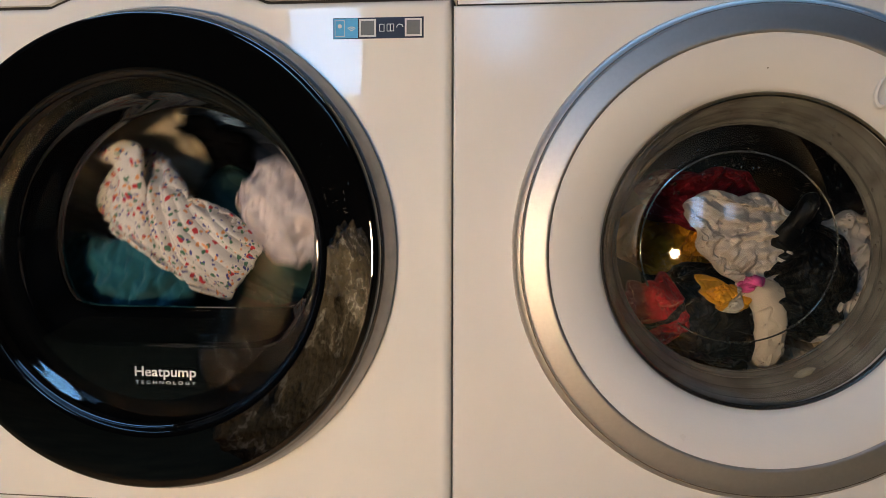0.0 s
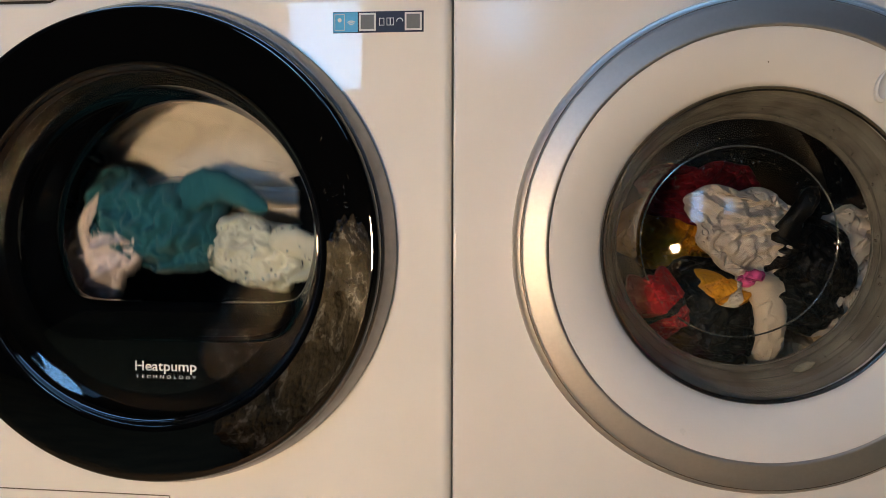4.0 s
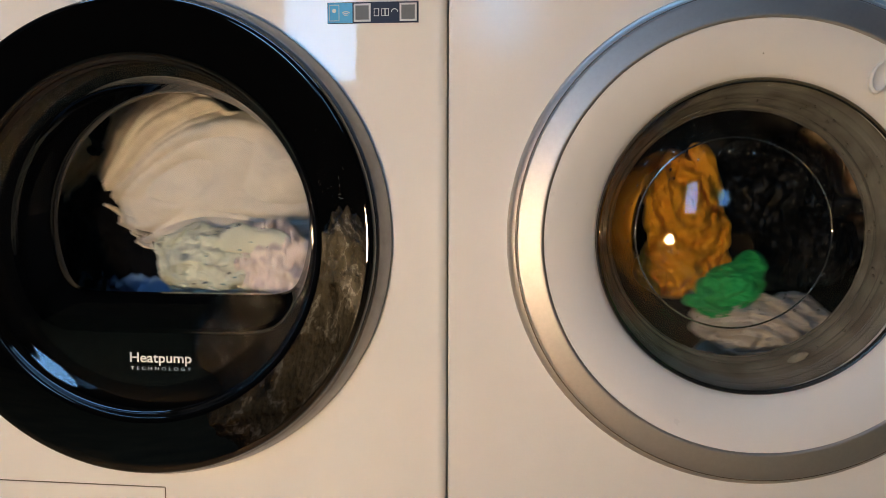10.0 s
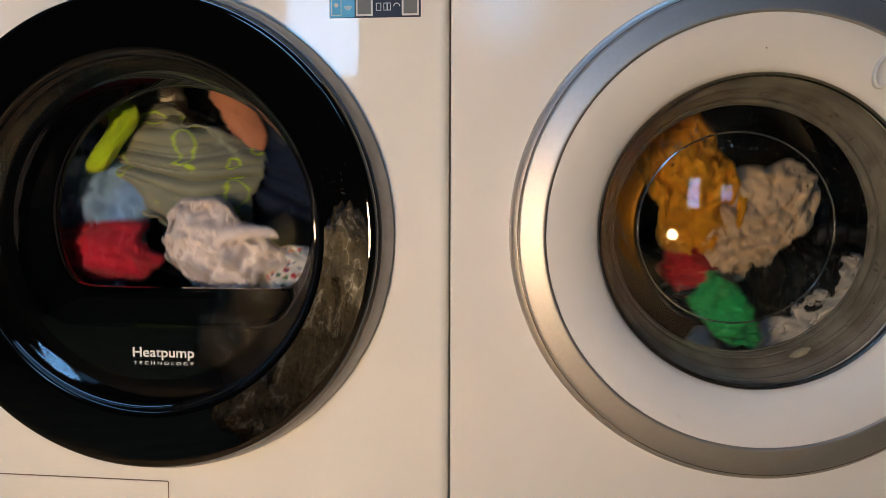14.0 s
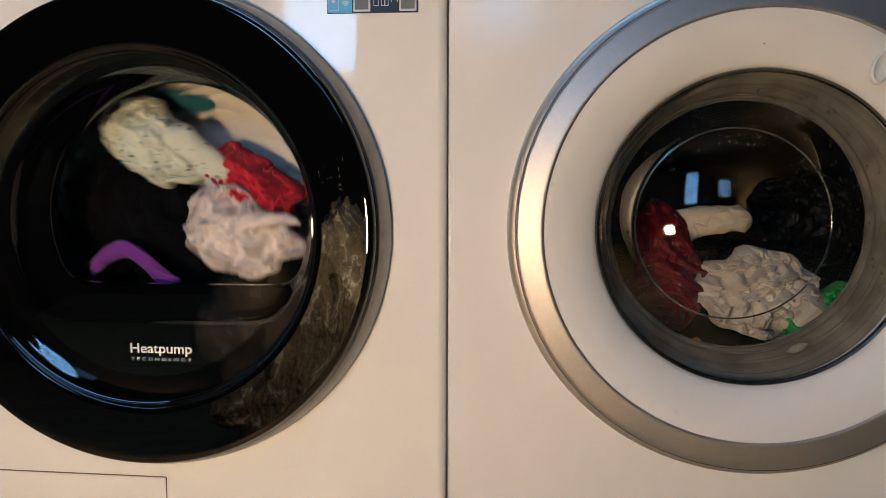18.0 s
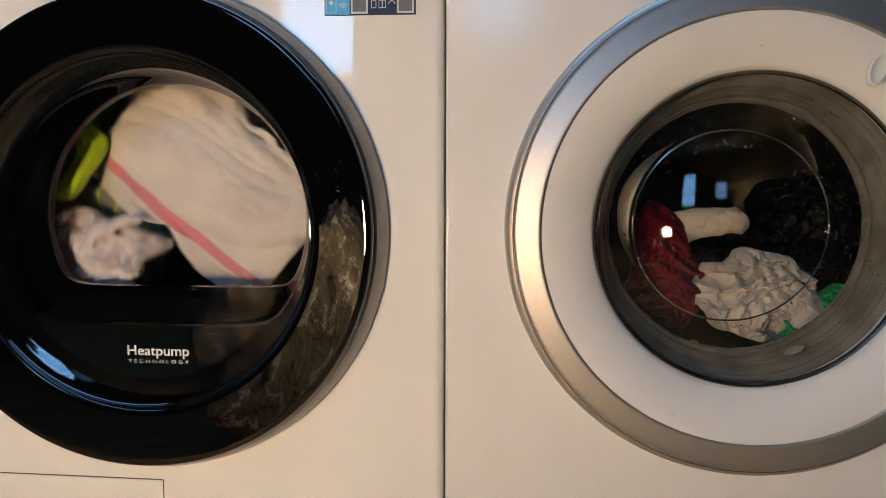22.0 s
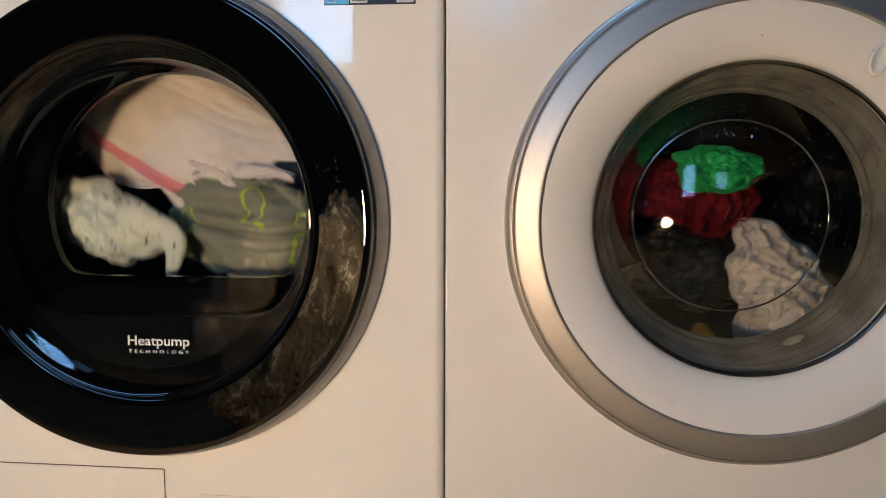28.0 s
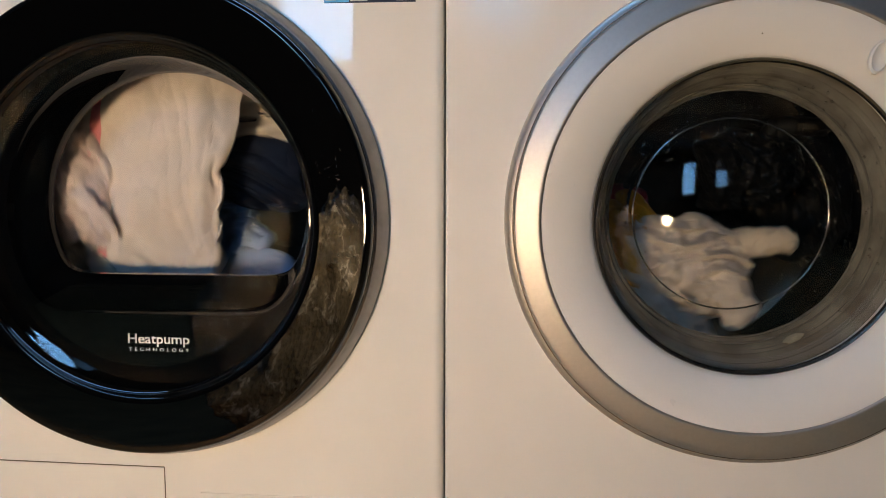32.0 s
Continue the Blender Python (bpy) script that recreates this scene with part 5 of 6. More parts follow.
    walk(mint, tumble(DX, 0.47, 1, [
        (0, -0.301, 0.247, 0.237, 78, 1), (1, -0.214, 0.104, 0.439, 0, 10), (2, -0.447, 0.154, 0.414, 0, 0),
        (3, -0.262, 0.088, 0.470, 0, 10), (4, -0.239, 0.104, 0.464, 0, 20), (5, -0.456, 0.120, 0.466, 0, 0),
        (6, -0.418, 0.078, 0.547, 0, 80), (7, -0.428, 0.078, 0.549, 0, 80), (8, -0.416, 0.070, 0.448, 0, 25),
        (9, -0.438, 0.088, 0.436, 0, 60), (10, -0.274, 0.070, 0.447, 0, 5), (11, -0.438, 0.078, 0.449, 0, 70),
        (12, -0.359, 0.070, 0.430, 0, 0), (13, -0.419, 0.062, 0.441, 0, 0), (14, -0.323, 0.198, 0.244, 78, 8),
        (15, -0.301, 0.247, 0.237, 78, 1), (16, -0.312, 0.078, 0.463, 0, 70), (17, -0.438, 0.088, 0.521, 0, 75),
        (18, -0.352, 0.088, 0.574, 0, 40), (19, -0.226, 0.104, 0.546, 0, 60), (20, -0.233, 0.154, 0.404, 0, 0),
        (21, -0.492, 0.154, 0.508, 0, 90), (22, -0.370, 0.310, 0.268, 78, 7), (23, -0.294, 0.305, 0.250, 78, 11),
        (24, -0.417, 0.070, 0.452, 0, 0), (25, -0.291, 0.070, 0.435, 0, 8), (26, -0.398, 0.070, 0.422, 0, 10),
        (27, -0.384, 0.070, 0.433, 0, 15), (28, -0.403, 0.078, 0.472, 0, 30), (29, -0.377, 0.070, 0.437, 0, 0),
        (30, -0.449, 0.112, 0.449, 0, 60), (31, -0.414, 0.088, 0.498, 0, 50), (32, -0.461, 0.120, 0.434, 0, 70),
    ]))
    walk(navy, tumble(DX, 0.47, 1, [
        (0, -0.320, 0.271, 0.576, 0, 0), (1, -0.324, 0.238, 0.615, 0, 0), (2, -0.231, 0.188, 0.557, 0, 0),
        (3, -0.357, 0.188, 0.496, 0, 0), (4, -0.401, 0.305, 0.254, 78, 3), (5, -0.229, 0.352, 0.264, 78, 10),
        (6, -0.295, 0.204, 0.597, 0, 0), (7, -0.213, 0.188, 0.536, 0, 0), (8, -0.211, 0.188, 0.544, 0, 0),
        (9, -0.224, 0.188, 0.535, 0, 0), (10, -0.224, 0.188, 0.469, 0, 0), (11, -0.313, 0.314, 0.248, 78, 4),
        (12, -0.384, 0.195, 0.284, 78, 10), (13, -0.301, 0.221, 0.256, 78, 8), (14, -0.215, 0.154, 0.547, 0, 0),
        (15, -0.230, 0.352, 0.264, 78, 10), (16, -0.313, 0.314, 0.248, 78, 4), (17, -0.465, 0.154, 0.611, 0, 0),
        (18, -0.380, 0.204, 0.469, 0, 0), (19, -0.401, 0.305, 0.254, 78, 3), (20, -0.334, 0.188, 0.451, 0, 0),
        (21, -0.350, 0.154, 0.593, 0, 0), (22, -0.384, 0.195, 0.284, 78, 10), (23, -0.328, 0.238, 0.539, 0, 0),
        (24, -0.401, 0.305, 0.254, 78, 3), (25, -0.230, 0.352, 0.264, 78, 10), (26, -0.313, 0.314, 0.248, 78, 4),
        (27, -0.384, 0.195, 0.284, 78, 10), (28, -0.224, 0.154, 0.540, 0, 0), (29, -0.401, 0.305, 0.254, 78, 3),
        (30, -0.230, 0.352, 0.264, 78, 10), (31, -0.313, 0.314, 0.248, 78, 4), (32, -0.286, 0.171, 0.544, 0, 0),
    ]))
    walk(olive, tumble(DX, 0.47, 1, [
        (0, -0.227, 0.301, 0.273, 78, -9), (1, -0.289, 0.370, 0.284, 78, -10), (2, -0.251, 0.373, 0.257, 78, -5),
        (3, -0.392, 0.326, 0.263, 78, -7), (4, -0.321, 0.226, 0.247, 78, 9), (5, -0.227, 0.301, 0.273, 78, -9),
        (6, -0.289, 0.370, 0.284, 78, -10), (7, -0.251, 0.373, 0.257, 78, -5), (8, -0.392, 0.326, 0.263, 78, -7),
        (9, -0.225, 0.188, 0.456, 0, 0), (10, -0.227, 0.301, 0.273, 78, -9), (11, -0.289, 0.370, 0.284, 78, -10),
        (12, -0.364, 0.171, 0.641, 0, 0), (13, -0.212, 0.104, 0.437, 0, 10), (14, -0.335, 0.104, 0.547, 0, 20),
        (15, -0.360, 0.120, 0.429, 0, 0), (16, -0.289, 0.370, 0.284, 78, -10), (17, -0.251, 0.373, 0.257, 78, -5),
        (18, -0.393, 0.326, 0.263, 78, -7), (19, -0.321, 0.226, 0.247, 78, 9), (20, -0.366, 0.188, 0.609, 0, 0),
        (21, -0.289, 0.370, 0.284, 78, -10), (22, -0.447, 0.138, 0.482, 0, 30), (23, -0.475, 0.204, 0.545, 0, 0),
        (24, -0.294, 0.138, 0.594, 0, 10), (25, -0.328, 0.171, 0.622, 0, 0), (26, -0.289, 0.370, 0.284, 78, -10),
        (27, -0.250, 0.188, 0.500, 0, 0), (28, -0.251, 0.112, 0.467, 0, 20), (29, -0.333, 0.154, 0.434, 0, 0),
        (30, -0.227, 0.301, 0.273, 78, -9), (31, -0.289, 0.370, 0.284, 78, -10), (32, -0.251, 0.373, 0.257, 78, -5),
    ]))
    walk(pink, tumble(DX, 0.47, 1, [
        (0, -0.411, 0.241, 0.247, 78, 3), (1, -0.269, 0.294, 0.269, 78, -2), (2, -0.386, 0.210, 0.275, 78, -5),
        (3, -0.396, 0.351, 0.281, 78, -0), (4, -0.404, 0.324, 0.264, 78, -1), (5, -0.411, 0.241, 0.247, 78, 3),
        (6, -0.269, 0.294, 0.269, 78, -2), (7, -0.386, 0.210, 0.275, 78, -5), (8, -0.396, 0.351, 0.281, 78, -0),
        (9, -0.404, 0.324, 0.264, 78, -1), (10, -0.412, 0.241, 0.247, 78, 3), (11, -0.269, 0.294, 0.269, 78, -2),
        (12, -0.386, 0.210, 0.275, 78, -5), (13, -0.396, 0.351, 0.281, 78, -0), (14, -0.404, 0.324, 0.264, 78, -1),
        (15, -0.404, 0.130, 0.545, 0, -10), (16, -0.269, 0.294, 0.269, 78, -2), (17, -0.227, 0.171, 0.544, 0, 20),
        (18, -0.396, 0.351, 0.281, 78, -0), (19, -0.254, 0.171, 0.603, 0, 30), (20, -0.285, 0.171, 0.610, 0, -55),
        (21, -0.242, 0.146, 0.560, 0, 70), (22, -0.285, 0.096, 0.534, 0, -50), (23, -0.332, 0.104, 0.449, 0, -80),
        (24, -0.400, 0.104, 0.489, 0, -40), (25, -0.274, 0.154, 0.535, 0, 10), (26, -0.328, 0.138, 0.585, 0, -30),
        (27, -0.386, 0.210, 0.275, 78, -5), (28, -0.318, 0.130, 0.573, 0, -60), (29, -0.243, 0.130, 0.555, 0, -70),
        (30, -0.265, 0.088, 0.509, 0, -32), (31, -0.264, 0.096, 0.533, 0, -15), (32, -0.350, 0.088, 0.533, 0, 3),
    ]))
    walk(purple, tumble(DX, 0.47, 1, [
        (0, -0.427, 0.188, 0.610, 0, 20), (1, -0.312, 0.286, 0.236, 78, -8), (2, -0.197, 0.088, 0.570, 0, 60),
        (3, -0.189, 0.070, 0.448, 0, 40), (4, -0.290, 0.369, 0.254, 78, 3), (5, -0.376, 0.232, 0.250, 78, -10),
        (6, -0.312, 0.286, 0.236, 78, -8), (7, -0.284, 0.197, 0.257, 78, 6), (8, -0.394, 0.206, 0.247, 78, -8),
        (9, -0.290, 0.369, 0.254, 78, 3), (10, -0.376, 0.232, 0.250, 78, -10), (11, -0.312, 0.286, 0.236, 78, -8),
        (12, -0.284, 0.197, 0.257, 78, 6), (13, -0.264, 0.238, 0.588, 0, 30), (14, -0.290, 0.369, 0.254, 78, 3),
        (15, -0.376, 0.232, 0.250, 78, -10), (16, -0.312, 0.286, 0.236, 78, -8), (17, -0.284, 0.197, 0.257, 78, 6),
        (18, -0.362, 0.070, 0.422, 0, 10), (19, -0.290, 0.369, 0.254, 78, 3), (20, -0.377, 0.232, 0.250, 78, -10),
        (21, -0.252, 0.221, 0.538, 0, 60), (22, -0.284, 0.197, 0.257, 78, 6), (23, -0.395, 0.206, 0.247, 78, -8),
        (24, -0.290, 0.369, 0.254, 78, 3), (25, -0.377, 0.232, 0.250, 78, -10), (26, -0.312, 0.286, 0.236, 78, -8),
        (27, -0.284, 0.197, 0.257, 78, 6), (28, -0.395, 0.206, 0.247, 78, -8), (29, -0.290, 0.369, 0.254, 78, 3),
        (30, -0.377, 0.232, 0.250, 78, -10), (31, -0.312, 0.286, 0.236, 78, -8), (32, -0.284, 0.197, 0.257, 78, 6),
    ]))
    walk(red, tumble(DX, 0.47, 1, [
        (0, -0.265, 0.285, 0.250, 78, 7), (1, -0.364, 0.168, 0.264, 78, -9), (2, -0.221, 0.287, 0.238, 78, 10),
        (3, -0.230, 0.218, 0.242, 78, -11), (4, -0.265, 0.315, 0.251, 78, 11), (5, -0.265, 0.285, 0.250, 78, 7),
        (6, -0.364, 0.168, 0.264, 78, -9), (7, -0.221, 0.287, 0.238, 78, 10), (8, -0.230, 0.218, 0.242, 78, -11),
        (9, -0.265, 0.315, 0.251, 78, 11), (10, -0.265, 0.285, 0.250, 78, 7), (11, -0.365, 0.168, 0.264, 78, -9),
        (12, -0.221, 0.287, 0.238, 78, 10), (13, -0.230, 0.218, 0.242, 78, -11), (14, -0.416, 0.078, 0.451, 0, 0),
        (15, -0.271, 0.096, 0.545, 0, 0), (16, -0.365, 0.168, 0.264, 78, -9), (17, -0.312, 0.096, 0.592, 0, 45),
        (18, -0.232, 0.096, 0.520, 0, 40), (19, -0.221, 0.204, 0.457, 0, 0), (20, -0.265, 0.285, 0.250, 78, 7),
        (21, -0.228, 0.188, 0.473, 0, 0), (22, -0.221, 0.287, 0.238, 78, 10), (23, -0.231, 0.218, 0.242, 78, -11),
        (24, -0.265, 0.315, 0.251, 78, 11), (25, -0.265, 0.285, 0.250, 78, 7), (26, -0.365, 0.168, 0.264, 78, -9),
        (27, -0.221, 0.287, 0.238, 78, 10), (28, -0.231, 0.218, 0.242, 78, -11), (29, -0.265, 0.315, 0.251, 78, 11),
        (30, -0.266, 0.285, 0.250, 78, 7), (31, -0.365, 0.168, 0.264, 78, -9), (32, -0.221, 0.287, 0.238, 78, 10),
    ]))
    walk(salmon, tumble(DX, 0.47, 1, [
        (0, -0.402, 0.233, 0.278, 78, -9), (1, -0.384, 0.315, 0.256, 78, 2), (2, -0.304, 0.173, 0.266, 78, -9),
        (3, -0.276, 0.232, 0.245, 78, 9), (4, -0.353, 0.160, 0.262, 78, -10), (5, -0.402, 0.233, 0.278, 78, -9),
        (6, -0.384, 0.315, 0.256, 78, 2), (7, -0.304, 0.173, 0.266, 78, -9), (8, -0.439, 0.120, 0.544, 0, -20),
        (9, -0.375, 0.070, 0.496, 0, 80), (10, -0.402, 0.233, 0.278, 78, -9), (11, -0.384, 0.315, 0.256, 78, 2),
        (12, -0.304, 0.173, 0.266, 78, -9), (13, -0.276, 0.232, 0.245, 78, 9), (14, -0.278, 0.146, 0.601, 0, 70),
        (15, -0.402, 0.233, 0.278, 78, -9), (16, -0.384, 0.315, 0.256, 78, 2), (17, -0.304, 0.173, 0.266, 78, -9),
        (18, -0.276, 0.232, 0.245, 78, 9), (19, -0.353, 0.160, 0.262, 78, -10), (20, -0.403, 0.233, 0.278, 78, -9),
        (21, -0.384, 0.315, 0.256, 78, 2), (22, -0.304, 0.173, 0.266, 78, -9), (23, -0.276, 0.232, 0.245, 78, 9),
        (24, -0.353, 0.160, 0.262, 78, -10), (25, -0.403, 0.233, 0.278, 78, -9), (26, -0.384, 0.315, 0.256, 78, 2),
        (27, -0.304, 0.173, 0.266, 78, -9), (28, -0.276, 0.232, 0.245, 78, 9), (29, -0.353, 0.160, 0.262, 78, -10),
        (30, -0.403, 0.233, 0.278, 78, -9), (31, -0.384, 0.315, 0.256, 78, 2), (32, -0.304, 0.173, 0.266, 78, -9),
    ]))
    walk(teal, tumble(DX, 0.47, 1, [
        (0, -0.404, 0.096, 0.444, 0, 0), (1, -0.394, 0.078, 0.487, 0, 0), (2, -0.365, 0.078, 0.478, 0, 45),
        (3, -0.228, 0.283, 0.268, 78, 8), (4, -0.366, 0.088, 0.504, 0, 20), (5, -0.351, 0.154, 0.463, 0, 0),
        (6, -0.346, 0.154, 0.499, 0, 20), (7, -0.298, 0.088, 0.453, 0, 0), (8, -0.229, 0.283, 0.268, 78, 8),
        (9, -0.223, 0.324, 0.237, 78, -4), (10, -0.343, 0.301, 0.283, 78, -10), (11, -0.393, 0.314, 0.248, 78, -1),
        (12, -0.319, 0.104, 0.489, 0, 60), (13, -0.229, 0.283, 0.268, 78, 8), (14, -0.223, 0.324, 0.237, 78, -4),
        (15, -0.283, 0.188, 0.588, 0, 0), (16, -0.235, 0.104, 0.463, 0, 0), (17, -0.489, 0.154, 0.414, 0, 0),
        (18, -0.431, 0.154, 0.557, 0, 0), (19, -0.223, 0.324, 0.237, 78, -4), (20, -0.343, 0.301, 0.283, 78, -10),
        (21, -0.393, 0.314, 0.248, 78, -1), (22, -0.251, 0.244, 0.276, 78, 7), (23, -0.292, 0.188, 0.589, 0, 70),
        (24, -0.223, 0.324, 0.237, 78, -4), (25, -0.343, 0.301, 0.283, 78, -10), (26, -0.393, 0.314, 0.248, 78, -1),
        (27, -0.251, 0.244, 0.276, 78, 7), (28, -0.237, 0.171, 0.561, 0, 60), (29, -0.223, 0.324, 0.237, 78, -4),
        (30, -0.343, 0.301, 0.283, 78, -10), (31, -0.393, 0.314, 0.248, 78, -1), (32, -0.251, 0.244, 0.276, 78, 7),
    ]))
    walk(white, tumble(DX, 0.47, 1, [
        (0, -0.205, 0.104, 0.517, 0, 60), (1, -0.294, 0.219, 0.265, 78, -10), (2, -0.446, 0.096, 0.488, 0, 75),
        (3, -0.412, 0.070, 0.494, 0, 60), (4, -0.429, 0.088, 0.463, 0, -30), (5, -0.239, 0.270, 0.245, 78, 6),
        (6, -0.350, 0.088, 0.559, 0, 10), (7, -0.302, 0.070, 0.515, 0, 5), (8, -0.346, 0.154, 0.488, 0, 50),
        (9, -0.246, 0.203, 0.243, 78, -1), (10, -0.188, 0.070, 0.442, 0, 20), (11, -0.226, 0.070, 0.446, 0, 15),
        (12, -0.226, 0.078, 0.540, 0, -15), (13, -0.242, 0.112, 0.561, 0, 60), (14, -0.271, 0.070, 0.459, 0, 30),
        (15, -0.230, 0.088, 0.448, 0, 30), (16, -0.218, 0.096, 0.543, 0, 60), (17, -0.242, 0.070, 0.478, 0, 40),
        (18, -0.243, 0.070, 0.469, 0, 30), (19, -0.237, 0.171, 0.586, 0, 40), (20, -0.206, 0.088, 0.447, 0, 80),
        (21, -0.320, 0.088, 0.504, 0, -20), (22, -0.416, 0.078, 0.448, 0, 10), (23, -0.386, 0.066, 0.436, 0, 10),
        (24, -0.223, 0.078, 0.486, 0, 80), (25, -0.239, 0.088, 0.513, 0, 70), (26, -0.391, 0.088, 0.473, 0, 0),
        (27, -0.250, 0.104, 0.444, 0, 0), (28, -0.267, 0.138, 0.520, 0, 40), (29, -0.220, 0.138, 0.479, 0, 80),
        (30, -0.426, 0.104, 0.517, 0, 80), (31, -0.421, 0.112, 0.499, 0, 30), (32, -0.436, 0.078, 0.509, 0, 85),
    ]))
    walk(w_a, tumble(WX, WZ, 0, [
        (0, 0.330, 0.120, 0.486, 0, 28), (5.5, 0.330, 0.120, 0.486, 0, 28), (6, 0.281, 0.110, 0.525, 0, 10),
        (7, 0.346, 0.115, 0.454, 0, 70), (8, 0.423, 0.180, 0.397, 0, 60), (9, 0.255, 0.181, 0.277, 84, -3),
        (10, 0.269, 0.187, 0.276, 84, 1), (11, 0.304, 0.110, 0.439, 0, 35), (12, 0.329, 0.115, 0.472, 0, -5),
        (13, 0.381, 0.150, 0.520, 0, 30), (14, 0.255, 0.181, 0.277, 84, -3), (15, 0.350, 0.125, 0.399, 0, 0),
        (22.6, 0.350, 0.125, 0.399, 0, 0), (23, 0.265, 0.120, 0.389, 0, 40), (24, 0.251, 0.150, 0.524, 0, 30),
        (25, 0.269, 0.187, 0.276, 84, 1), (26, 0.341, 0.130, 0.431, 0, 10), (27, 0.256, 0.160, 0.537, 0, 20),
        (28, 0.371, 0.130, 0.402, 0, 60), (29, 0.235, 0.140, 0.517, 0, 60), (30, 0.269, 0.187, 0.276, 84, 1),
        (31, 0.292, 0.180, 0.276, 84, 4), (32, 0.278, 0.130, 0.424, 0, 20),
    ]))
    walk(w_b, tumble(WX, WZ, 0, [
        (0, 0.439, 0.130, 0.442, 0, -78), (5.5, 0.439, 0.130, 0.442, 0, -78), (6, 0.240, 0.150, 0.499, 0, -40),
        (7, 0.402, 0.160, 0.515, 0, -30), (8, 0.427, 0.150, 0.487, 0, 80), (9, 0.416, 0.120, 0.430, 0, 60),
        (10, 0.346, 0.120, 0.382, 0, 5), (11, 0.244, 0.185, 0.273, 84, -7), (12, 0.279, 0.160, 0.451, 0, 30),
        (13, 0.414, 0.130, 0.470, 0, -75), (14, 0.421, 0.140, 0.381, 0, -50), (15, 0.221, 0.188, 0.275, 84, 4),
        (22.6, 0.221, 0.188, 0.275, 84, 4), (23, 0.309, 0.185, 0.273, 84, 1), (24, 0.225, 0.190, 0.277, 84, -2),
        (25, 0.221, 0.188, 0.275, 84, 4), (26, 0.244, 0.185, 0.273, 84, -7), (27, 0.256, 0.188, 0.277, 84, 6),
        (28, 0.309, 0.185, 0.273, 84, 1), (29, 0.225, 0.190, 0.277, 84, -2), (30, 0.221, 0.188, 0.275, 84, 4),
        (31, 0.333, 0.180, 0.333, 0, 0), (32, 0.242, 0.150, 0.369, 0, 40),
    ]))
    walk(w_black, tumble(WX, WZ, 0, [
        (0, 0.303, 0.150, 0.399, 0, 0), (5.5, 0.303, 0.150, 0.399, 0, 0), (6, 0.322, 0.140, 0.439, 0, 0),
        (7, 0.330, 0.220, 0.516, 0, 0), (8, 0.338, 0.220, 0.551, 0, 0), (9, 0.355, 0.170, 0.457, 0, 0),
        (10, 0.372, 0.170, 0.527, 0, 0), (11, 0.368, 0.200, 0.539, 0, 0), (12, 0.261, 0.240, 0.494, 0, 0),
        (13, 0.280, 0.170, 0.462, 0, 0), (14, 0.342, 0.220, 0.408, 0, 0), (15, 0.448, 0.280, 0.472, 0, 0),
        (22.6, 0.448, 0.280, 0.472, 0, 0), (23, 0.452, 0.320, 0.394, 0, 0), (24, 0.401, 0.220, 0.475, 0, 0),
        (25, 0.348, 0.220, 0.416, 0, 0), (26, 0.351, 0.240, 0.483, 0, 0), (27, 0.344, 0.240, 0.480, 0, 0),
        (28, 0.300, 0.220, 0.413, 0, 0), (29, 0.335, 0.180, 0.466, 0, 0), (30, 0.318, 0.200, 0.517, 0, 0),
        (31, 0.376, 0.160, 0.440, 0, 0), (32, 0.435, 0.280, 0.473, 0, 0),
    ]))
    walk(w_black2, tumble(WX, WZ, 0, [
        (0, 0.385, 0.105, 0.440, 0, -60), (5.5, 0.385, 0.105, 0.440, 0, -60), (6, 0.242, 0.190, 0.277, 84, 8),
        (7, 0.240, 0.180, 0.276, 84, -7), (8, 0.388, 0.160, 0.446, 0, 0), (9, 0.290, 0.200, 0.453, 0, 0),
        (10, 0.416, 0.180, 0.461, 0, 0), (11, 0.421, 0.220, 0.372, 0, 0), (12, 0.395, 0.140, 0.416, 0, 0),
        (13, 0.377, 0.180, 0.381, 0, 0), (14, 0.392, 0.140, 0.426, 0, 0), (15, 0.280, 0.200, 0.420, 0, 0),
        (22.6, 0.280, 0.200, 0.420, 0, 0), (23, 0.258, 0.130, 0.463, 0, 0), (24, 0.330, 0.200, 0.406, 0, 0),
        (25, 0.304, 0.140, 0.516, 0, 0), (26, 0.242, 0.190, 0.277, 84, 8), (27, 0.240, 0.180, 0.276, 84, -7),
        (28, 0.421, 0.240, 0.477, 0, 0), (29, 0.391, 0.220, 0.534, 0, 0), (30, 0.412, 0.220, 0.503, 0, 0),
        (31, 0.304, 0.180, 0.416, 0, 0), (32, 0.355, 0.190, 0.532, 0, 0),
    ]))
